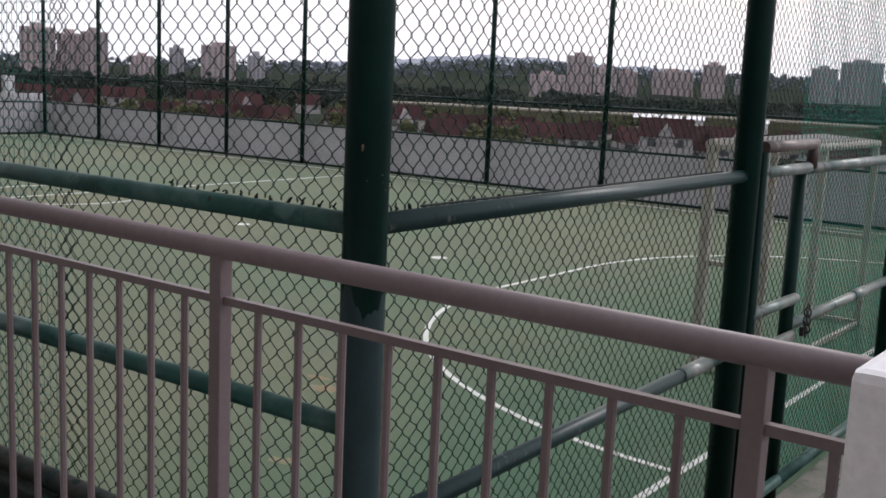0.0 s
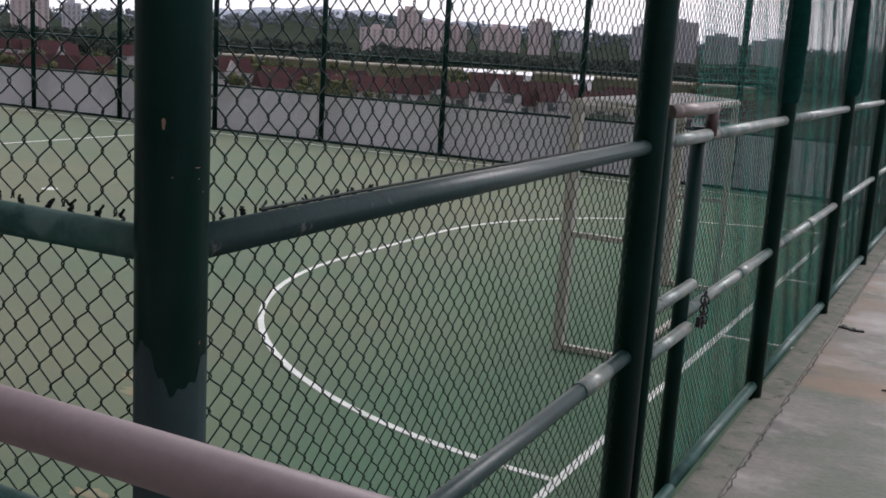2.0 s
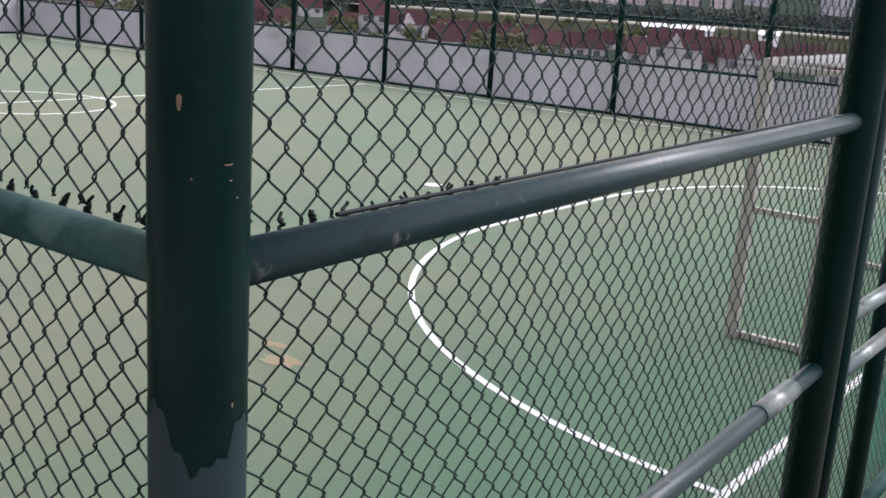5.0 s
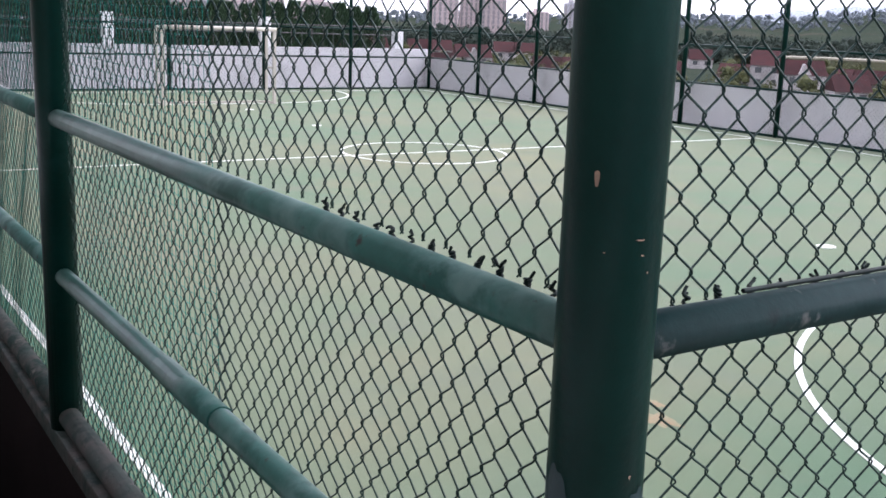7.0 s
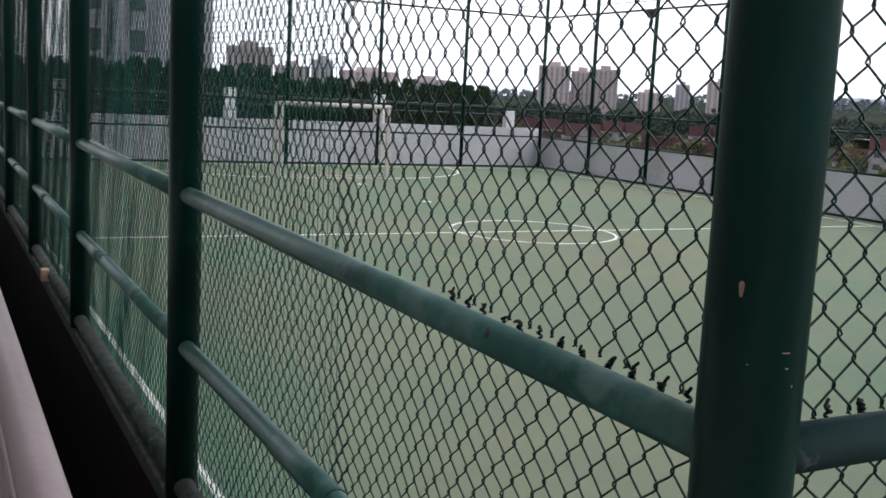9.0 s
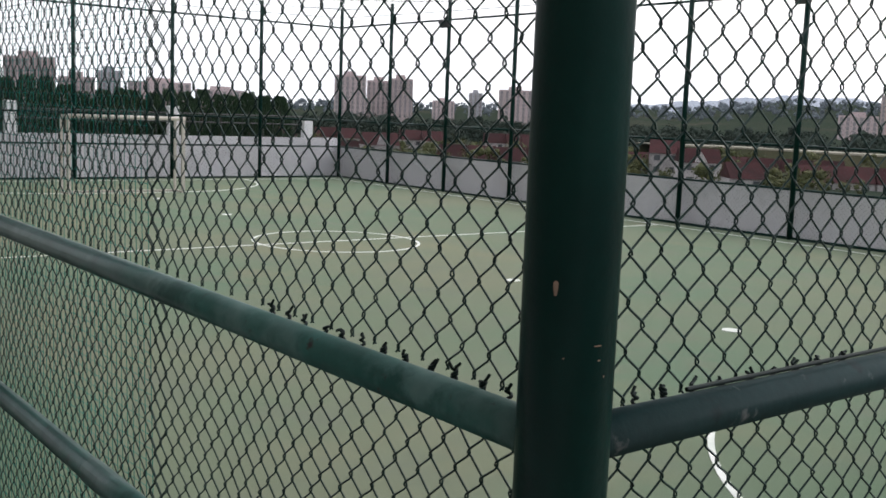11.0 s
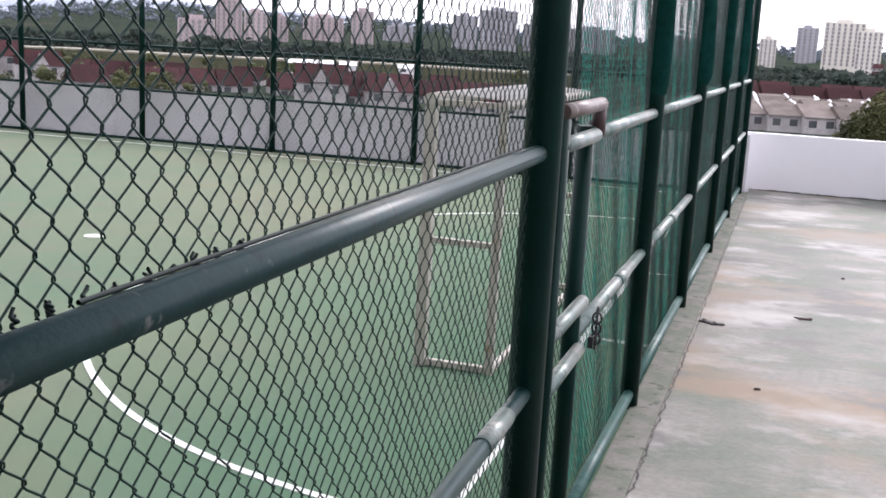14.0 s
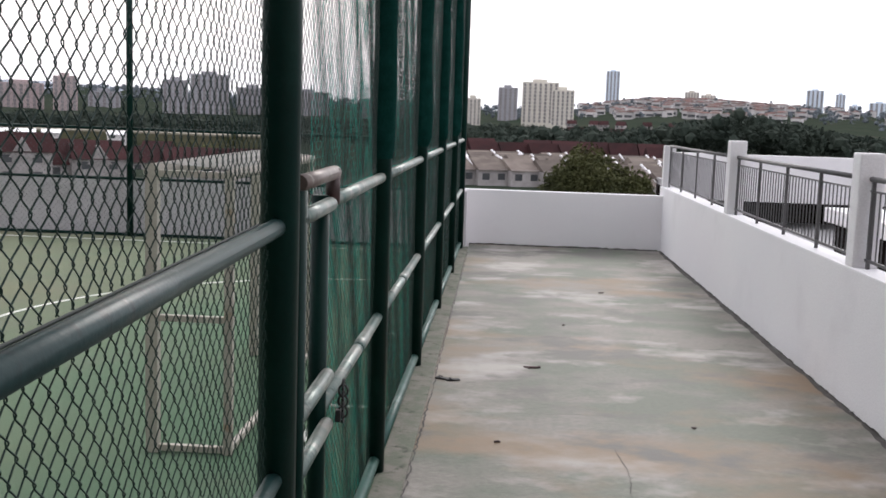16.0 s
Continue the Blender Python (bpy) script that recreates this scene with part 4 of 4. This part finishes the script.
def crowns(name, az0, az1, d0, d1, count, size, label, material, seed, top=None, blades=150):
    """Far woodland: many uneven crowns, each of several small ragged clumps, in one mesh."""
    rng = np.random.default_rng(seed)
    bm = bmesh.new()
    bmesh.ops.create_icosphere(bm, subdivisions=1, radius=1)
    base = np.array([v.co[:] for v in bm.verts])
    tri = np.array([[v.index for v in f.verts] for f in bm.faces])
    bm.free()
    V, F, off = [], [], 0
    for _ in range(count):
        az, d = rng.uniform(az0, az1), rng.uniform(d0, d1)
        s = size * rng.uniform(0.65, 1.35)
        x, y, _z = spot(az, d)
        k = min(max((d - 900) / 1500, 0), 1)
        g = VALLEY + max((2.4 - VALLEY) + crest(az) * 2400, 0) * k * k * (3 - 2 * k)
        mid = np.array((x, y, g + (top(az) if top else 0.0) + s * 0.8))
        for c in range(3):
            o = rng.normal(0, 0.35, 3) * s
            V.append(mid + o + base * (1 + rng.normal(0, 0.15, (len(base), 1))) * s * rng.uniform(0.30, 0.50))
            F.append(tri + off)
            off += len(base)
        n_ = rng.normal(0, 1, (blades, 3))
        n_ /= np.linalg.norm(n_, axis=1, keepdims=True)
        c_ = mid + n_ * s * rng.uniform(0.35, 1.12, (blades, 1)) * np.array((1, 1, 0.85))
        t1, t2 = rng.normal(0, 1, (2, blades, 3)) * s * 0.075
        q = np.stack([c_ + t1, c_ + t2, c_ - t1 + n_ * s * 0.05, c_ - t2], axis=1).reshape(-1, 3)
        a = np.arange(blades)[:, None] * 4 + off
        V.append(q)
        F.append(np.concatenate([a + np.array((0, 1, 2)), a + np.array((0, 2, 3))]))
        off += 4 * blades
    V, F = np.concatenate(V), np.concatenate(F)
    ob = part(name, mesh_of(name, V.tolist(), F.tolist(), material), material)
    return tagged(ob, label, "trees", kind="stuff")


crowns("woodland", -100, 40, 430, 900, 1500, 5.0, "dark green woodland across the valley", M_WOODS, 11)
crowns("woodland", -2.8, 24, 350, 620, 800, 4.6, "dark wooded rise beyond the row houses", M_WOODS, 12,
       top=lambda az: 9.0 * math.exp(-((az - 12) / 4.5) ** 2))
crowns("woodland", -64, -14, 215, 480, 150, 2.6, "garden trees among the houses", M_TREELEAF, 13)
crowns("hill_woods", -100, 40, 1500, 2500, 2600, 6.0, "wooded hills on the horizon, haze painted in as blue-grey", M_HILL, 14, blades=30)

# distant mountains behind the towers, with haze painted into their colour
RIDGE = [(-50, 0.004), (-46, 0.008), (-42, 0.014), (-38, 0.021), (-35, 0.0255), (-32, 0.0245), (-29, 0.021), (-26, 0.020), (-20, 0.017), (-14, 0.014), (-8, 0.010), (-2, 0.004)]
rv, rf = [], []
for k in range(241):
    az = -50 + 48 * k / 240
    h = np.interp(az, [p[0] for p in RIDGE], [p[1] for p in RIDGE]) + 0.0008 * math.sin(2.3 * az) + 0.0005 * math.sin(7.1 * az + 1) + 0.0002 * math.sin(23 * az)
    rv += [spot(az, 4000, -60), spot(az, 4250, 2.4 + 0.55 * h * 4250), spot(az, 4500, 2.4 + h * 4500), spot(az, 4800, -60)]
for k in range(240):
    for j in range(3):
        rf.append((4 * k + j, 4 * k + 4 + j, 4 * k + 5 + j, 4 * k + 1 + j))
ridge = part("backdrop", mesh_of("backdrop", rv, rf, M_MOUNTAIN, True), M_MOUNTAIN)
tagged(ridge, "wooded mountains on the horizon, haze painted in as pale blue-grey", "mountains", kind="structure")

# ---- houses ----
def row_house(width, depth, wall_h, roof_h, roof_mat, label, group, gable_front=False):
    h = thing("row_house", label, "house", (0, 0, 0), group)
    w2, d2 = width / 2, depth / 2
    bm = slab((-w2, -d2, 0), (w2, d2, wall_h))
    if gable_front:
        v = [bm.verts.new(p) for p in ((-w2 * 0.45, -d2 - 0.3, wall_h - 1.2), (w2 * 0.45, -d2 - 0.3, wall_h - 1.2), (0, -d2 - 0.3, wall_h + roof_h * 0.75), (-w2 * 0.45, 0, wall_h - 1.2), (w2 * 0.45, 0, wall_h - 1.2), (0, 0, wall_h + roof_h * 0.75))]
        for f in ((0, 1, 2), (5, 4, 3), (0, 2, 5, 3), (1, 4, 5, 2), (0, 3, 4, 1)):
            bm.faces.new([v[k] for k in f])
    part("wall", bm, M_HOUSE, h)
    o = 0.5
    rv = [(-w2 - 0.05, -d2 - o, wall_h - 0.25), (w2 + 0.05, -d2 - o, wall_h - 0.25), (w2 + 0.05, d2 + o, wall_h - 0.25), (-w2 - 0.05, d2 + o, wall_h - 0.25),
          (-w2 - 0.05, 0, wall_h + roof_h), (w2 + 0.05, 0, wall_h + roof_h)]
    part("roof", mesh_of("roof", rv, [(0, 1, 5, 4), (2, 3, 4, 5), (0, 4, 3), (1, 2, 5), (3, 2, 1, 0)], roof_mat), roof_mat, h)
    if roof_mat is M_GREYROOF:
        pv = [(w2 - 0.12, -d2 - 0.5, wall_h - 0.4), (w2 - 0.12, 0, wall_h + roof_h + 0.35), (w2 - 0.12, d2 + 0.5, wall_h - 0.4), (w2 - 0.12, 0, 0)]
        pv += [(x + 0.3, y, z) for x, y, z in pv]
        part("party_wall", mesh_of("party_wall", pv, [(0, 1, 2, 3), (7, 6, 5, 4), (0, 4, 5, 1), (1, 5, 6, 2)], M_WHITE), M_WHITE, h, "white party wall over the roof")
    for z in (0.9, 3.9):
        for x in (-w2 * 0.5, w2 * 0.5):
            part("window", slab((x - 0.8, -d2 - 0.06, z), (x + 0.8, -d2 + 0.02, z + 1.4)), M_PANE, h)
    return h


def house_row(master, az0, az1, dist, step, face, jitter, seed, zlift=0.0):
    rng = random.Random(seed)
    az = az0
    while az < az1:
        d = dist + rng.uniform(-jitter, jitter)
        x, y, z = spot(az, d, VALLEY + zlift)
        copy_thing(master, pose(x, y, z, 0, 0, -az + face + rng.uniform(-6, 6)))
        az += math.degrees(step / d) * (1 if rng.random() < 0.72 else rng.uniform(1.6, 3.0))


h_red = row_house(8.2, 10, 6.0, 3.4, M_REDROOF, "two-storey house with a dark red tiled roof", "red-roofed houses")
h_gab = row_house(10, 9, 6.0, 3.2, M_REDROOF, "white gabled house with a dark red roof", "red-roofed houses", True)
h_gry = row_house(7.0, 12, 6.2, 2.2, M_GREYROOF, "terrace house with a grey-brown tiled roof", "grey-roofed houses")
for m, a in ((h_red, -41), (h_gab, -25.0), (h_gry, -0.5)):
    d = {-41: 285, -25.0: 205, -0.5: 259}[a]
    m.matrix_basis = pose(*spot(a, d, VALLEY - (2.6 if m is h_gry else 0)), 0, 0, -a + (24 if m is h_gry else 0))
house_row(h_red, -37, -15, 262, 8.4, 12, 6, 1, -4.2)
for az, d in ((-39.3, 268), (-21.5, 212), (-56.4, 300), (-47.8, 320)):
    copy_thing(h_gab, pose(*spot(az, d, VALLEY - 1.4), 0, 0, -az + 10))
house_row(h_red, -64, -17, 305, 8.4, -14, 5, 3, -4.4)
house_row(h_red, -64, -42, 400, 8.4, 8, 5, 4, -2.5)
house_row(h_red, -23.0, -11, 214, 8.2, 3, 0.5, 5, -2.6)
for k, d in enumerate((192, 205, 218, 231, 244, 257, 270, 283)):
    house_row(h_gry, -3.4 if k > 2 else 4.0, 9.5, d, 7.1, 24, 1, 6 + k, -2.6)
house_row(h_red, -3.4, 9.5, 300, 8.4, 14, 2, 18, -1.5)
house_row(h_red, -3.4, 9.5, 318, 8.4, 14, 2, 19, -1.0)
house_row(h_red, 3.0, 9.5, 900, 9, 10, 30, 10)
house_row(h_red, 3.0, 9.5, 980, 9, -10, 30, 11, 6)

# houses over the far hill
def hill_house():
    h = thing("hill_house", "small pale house with a red roof on the hill", "house", (0, 0, 0), "hill houses")
    part("wall", slab((-7, -5, -6), (7, 5, 8.6)), M_HILLWALL, h)
    part("roof", mesh_of("roof", [(-7.6, -6, 8.4), (7.6, -6, 8.4), (7.6, 6, 8.4), (-7.6, 6, 8.4), (-4, 0, 10.2), (4, 0, 10.2)],
                         [(0, 1, 5, 4), (2, 3, 4, 5), (0, 4, 3), (1, 2, 5), (3, 2, 1, 0)], M_HILLROOF), M_HILLROOF, h)
    part("window", slab((-5.5, -5.2, 1), (5.5, -4.9, 4.5)), M_PANE, h)
    return h


hh = hill_house()
rng = random.Random(77)
hh.matrix_basis = pose(*spot(8, 1900, 20), 0, 0, -8)
for _ in range(240):
    az, d = rng.gauss(9.0, 4.2), rng.uniform(1500, 2350)
    if 3.4 < az < 19.5:
        k = min(max((d - 900) / 1500, 0), 1)
        z = VALLEY + max((2.4 - VALLEY) + crest(az) * 2400, 0) * k * k * (3 - 2 * k)
        copy_thing(hh, pose(*spot(az, d, z + 1), 0, 0, -az + rng.uniform(-40, 40)))

# ---- towers ----
def tower(az0, az1, top, dist, material, label, cols=5, base=-0.012, crown=True):
    az = (az0 + az1) / 2
    w = 2 * dist * math.tan(radians(abs(az1 - az0) / 2))
    x, y, _z = spot(az, dist)
    z0, z1 = 2.4 + base * dist - 8, 2.4 + top * dist
    t = thing("tower_block", label, "apartment tower", (x, y, z0), "far towers")
    t.rotation_euler = (0, 0, radians(-az))
    h, dp = z1 - z0, min(w, 24)
    bm = slab((-w / 2, 0, 0), (w / 2, dp, h))
    if crown:
        box(bm, (-w * 0.22, dp * 0.3, h), (w * 0.18, dp * 0.7, h + 3.5))
    part("wall", bm, material, t)
    fl = 4.2
    bw = w / cols
    bm = bmesh.new()
    for i in range(cols):
        for k in range(max(int(h * 0.75 / fl), 1)):
            xx, zz = -w / 2 + (i + 0.5) * bw, h - 3.4 - k * fl
            if zz < 1:
                break
            vs = [bm.verts.new(p) for p in ((xx - bw * 0.22, -0.35, zz - 1.75), (xx + bw * 0.22, -0.35, zz - 1.75), (xx + bw * 0.22, -0.35, zz + 1.75), (xx - bw * 0.22, -0.35, zz + 1.75),
                                            (xx - bw * 0.22, 0.1, zz - 1.75), (xx + bw * 0.22, 0.1, zz - 1.75), (xx + bw * 0.22, 0.1, zz + 1.75), (xx - bw * 0.22, 0.1, zz + 1.75))]
            for f in ((0, 1, 2, 3), (0, 4, 5, 1), (3, 2, 6, 7), (0, 3, 7, 4), (1, 5, 6, 2)):
                bm.faces.new([vs[q] for q in f])
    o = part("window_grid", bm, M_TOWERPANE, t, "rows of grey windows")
    tagged(o, kind="stuff")
    return t


# Distance haze is mixed into the grey and pale blue wall colours.
P_, G_, C_, B_ = (M_TOWERPINK, "pinkish apartment tower far across the valley"), (M_TOWERGREY, "grey apartment tower on the skyline, haze painted in"), \
    (M_TOWERCREAM, "cream apartment tower with rows of windows"), (M_TOWERBLUE, "blue glass tower on the horizon, paled by painted haze")
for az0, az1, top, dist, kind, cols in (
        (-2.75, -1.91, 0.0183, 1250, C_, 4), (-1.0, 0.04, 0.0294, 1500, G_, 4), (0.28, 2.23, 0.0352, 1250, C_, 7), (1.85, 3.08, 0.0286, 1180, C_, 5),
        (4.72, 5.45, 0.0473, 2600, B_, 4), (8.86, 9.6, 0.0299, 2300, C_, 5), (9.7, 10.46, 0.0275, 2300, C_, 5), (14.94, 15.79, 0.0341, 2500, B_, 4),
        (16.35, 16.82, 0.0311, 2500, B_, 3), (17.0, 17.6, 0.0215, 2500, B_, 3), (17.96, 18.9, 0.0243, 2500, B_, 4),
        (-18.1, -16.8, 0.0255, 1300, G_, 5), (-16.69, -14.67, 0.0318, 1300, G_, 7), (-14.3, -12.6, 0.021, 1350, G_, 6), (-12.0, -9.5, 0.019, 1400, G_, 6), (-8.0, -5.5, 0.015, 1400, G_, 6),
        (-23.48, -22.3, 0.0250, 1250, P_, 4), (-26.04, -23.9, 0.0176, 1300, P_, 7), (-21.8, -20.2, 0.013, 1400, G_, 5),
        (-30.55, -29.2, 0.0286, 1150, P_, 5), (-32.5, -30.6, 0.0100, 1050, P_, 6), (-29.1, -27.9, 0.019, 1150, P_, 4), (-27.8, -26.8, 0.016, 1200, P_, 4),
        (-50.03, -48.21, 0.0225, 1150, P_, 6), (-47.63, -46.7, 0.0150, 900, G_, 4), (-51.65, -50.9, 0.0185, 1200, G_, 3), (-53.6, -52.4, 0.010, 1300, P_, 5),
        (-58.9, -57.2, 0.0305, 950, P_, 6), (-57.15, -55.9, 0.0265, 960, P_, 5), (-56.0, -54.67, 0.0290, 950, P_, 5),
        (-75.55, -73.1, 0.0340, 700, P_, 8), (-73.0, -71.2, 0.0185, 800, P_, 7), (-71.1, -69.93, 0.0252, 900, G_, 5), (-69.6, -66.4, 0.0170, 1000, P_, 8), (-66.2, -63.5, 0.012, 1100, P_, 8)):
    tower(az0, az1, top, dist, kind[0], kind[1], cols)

# tall grey building beyond the end of the court
bx, by, _z = spot(-79.6, 95)
big = thing("apartment_building", "tall grey apartment building beyond the hedge", "building", (bx, by, VALLEY))
big.rotation_euler = (0, 0, radians(79.6))
part("wall", slab((-6.2, 0, 0), (5.6, 12, 42)), M_TOWERGREY, big)
for k in range(4):
    for x in (-4.2, -0.6, 3.0):
        wdw = part("window", slab((x - 0.6, -0.1, 13.2 + k * 3.4), (x + 0.6, 0.05, 15.0 + k * 3.4)), M_PANE, big)

# road and train line across the valley
def band(name, az0, az1, d, w, z, material, label, cat):
    pts = [spot(az0 + (az1 - az0) * k / 24, d + 12 * math.sin(k * 0.5)) for k in range(25)]
    bm = flat_strip([(p[0], p[1]) for p in pts], w, 0.6, 0.6)
    o = part(name, bm, material)
    o.location = (0, 0, z)
    return tagged(o, label, cat, kind="structure")


band("road", -42, -12, 424, 20, VALLEY + 4.4, M_ROAD, "pale road embankment across the valley", "road")
bank = part("embankment", flat_strip([spot(-42 + k * 1.25, 424 + 12 * math.sin(k * 0.5))[:2] for k in range(25)], 19.4, VALLEY + 4.35, 0.1), M_BANK)
for v in bank.data.vertices:
    if v.co.z > -1:
        v.co.z = VALLEY - 0.2
tagged(bank, "dry grass bank under the road", "embankment", kind="structure")


def shed(az, dist, z, w):
    """A long low white hall beside the road."""
    x, y, _z = spot(az, dist)
    h = thing("white_hall", "long low white hall beside the valley road", "hall", (x, y, z), "valley halls")
    h.rotation_euler = (0, 0, radians(-az))
    part("wall", slab((-w / 2, 0, -1.95), (w / 2, 9, 2.2)), M_HILLWALL, h)
    part("roof", mesh_of("roof", [(-w / 2 - 0.4, -0.6, 2.1), (w / 2 + 0.4, -0.6, 2.1), (w / 2 + 0.4, 9.6, 2.1), (-w / 2 - 0.4, 9.6, 2.1), (-w / 2 - 0.4, 4.5, 3.4), (w / 2 + 0.4, 4.5, 3.4)],
                         [(0, 1, 5, 4), (2, 3, 4, 5), (0, 4, 3), (1, 2, 5), (3, 2, 1, 0)], M_WHITE), M_WHITE, h)
    for k in range(int(w / 4)):
        part("window", slab((-w / 2 + 1.2 + 4 * k, -0.08, 0.7), (-w / 2 + 2.9 + 4 * k, 0.02, 1.7)), M_PANE, h)
    return h


for az, w in ((-26.1, 10), (-25.0, 9), (-23.6, 6), (-20.4, 7)):
    shed(az, 405, VALLEY + 1.9, w)

# big tree beyond the end wall
def big_tree(az, dist, base, h, w, seed):
    x, y, _z = spot(az, dist)
    t = thing("tree", "broad olive-green tree beyond the end wall", "tree", (x, y, base))
    bm = bmesh.new()
    pipe(bm, (0, 0, 0), (0.1, 0, h * 0.55), 0.35, 8)
    rng = random.Random(seed)
    tips = []
    for k in range(9):
        a = k * 2.4
        e = Vector((math.cos(a) * w * rng.uniform(0.35, 0.75), math.sin(a) * w * rng.uniform(0.35, 0.75), h * rng.uniform(0.5, 0.88)))
        pipe(bm, (0.05, 0, h * rng.uniform(0.3, 0.5)), e, 0.11, 6)
        tips.append(e)
    tips += [Vector((0, 0, h * 0.93)), Vector((w * 0.3, 0, h * 0.85)), Vector((-w * 0.35, 0.5, h * 0.8))]
    part("trunk", bm, M_BARK, t)

    def make(r):
        c = r.choice(tips)
        v = Vector((r.gauss(0, 1), r.gauss(0, 1), r.gauss(0, 0.8))).normalized() * (w * 0.30) * r.uniform(0.35, 1.15)
        return c + v, (r.gauss(0, 1), r.gauss(0, 1), r.gauss(0, 1))
    part("crown", leaf_cloud(17000, make, 0.30, seed, M_TREELEAF, "crown"), M_TREELEAF, t)
    return t


big_tree(3.75, 72, VALLEY, 12.2, 4.8, 5)

# ---- small things ----
sandal = thing("sandal", "pair of dark rubber sandals beside the fence", "sandal", (0.24, 8.72, 0.0))
sandal.scale = (0.75, 0.75, 0.75)
for k, (dx, dy, rz) in enumerate(((0, 0, 70), (0.13, -0.05, 104))):
    bm = slab((-0.034, -0.085, 0), (0.034, 0.085, 0.02), 0.008)
    s = part("sole", bm, M_BLACK, sandal)
    s.location, s.rotation_euler = (dx, dy, 0), (0, 0, radians(rz))
    pts = [(-0.034, 0.01, 0.018), (-0.012, 0.045, 0.036), (0.012, 0.045, 0.036), (0.034, 0.01, 0.018)]
    s2 = part("strap", mesh_of("strap", *polyline_tube(pts, 0.006), M_BLACK, True), M_BLACK, s)
for i, (x, y, s) in enumerate(((1.05, 9.3, 0.13), (2.17, 13.96, 0.04), (0.75, 6.9, 0.025), (2.3, 7.5, 0.02), (1.5, 11.5, 0.02))):
    bm = bmesh.new()
    rr = random.Random(i)
    for _ in range(7):
        pipe(bm, (rr.uniform(-s, s), rr.uniform(-s, s) * 0.4, 0.004), (rr.uniform(-s, s), rr.uniform(-s, s) * 0.4, 0.010), 0.006, 5)
    o = part("debris", bm, M_PRIMER)
    o.location = (x, y, 0.001)
    tagged(o, "scraps of brown debris on the concrete", "debris", "floor debris")
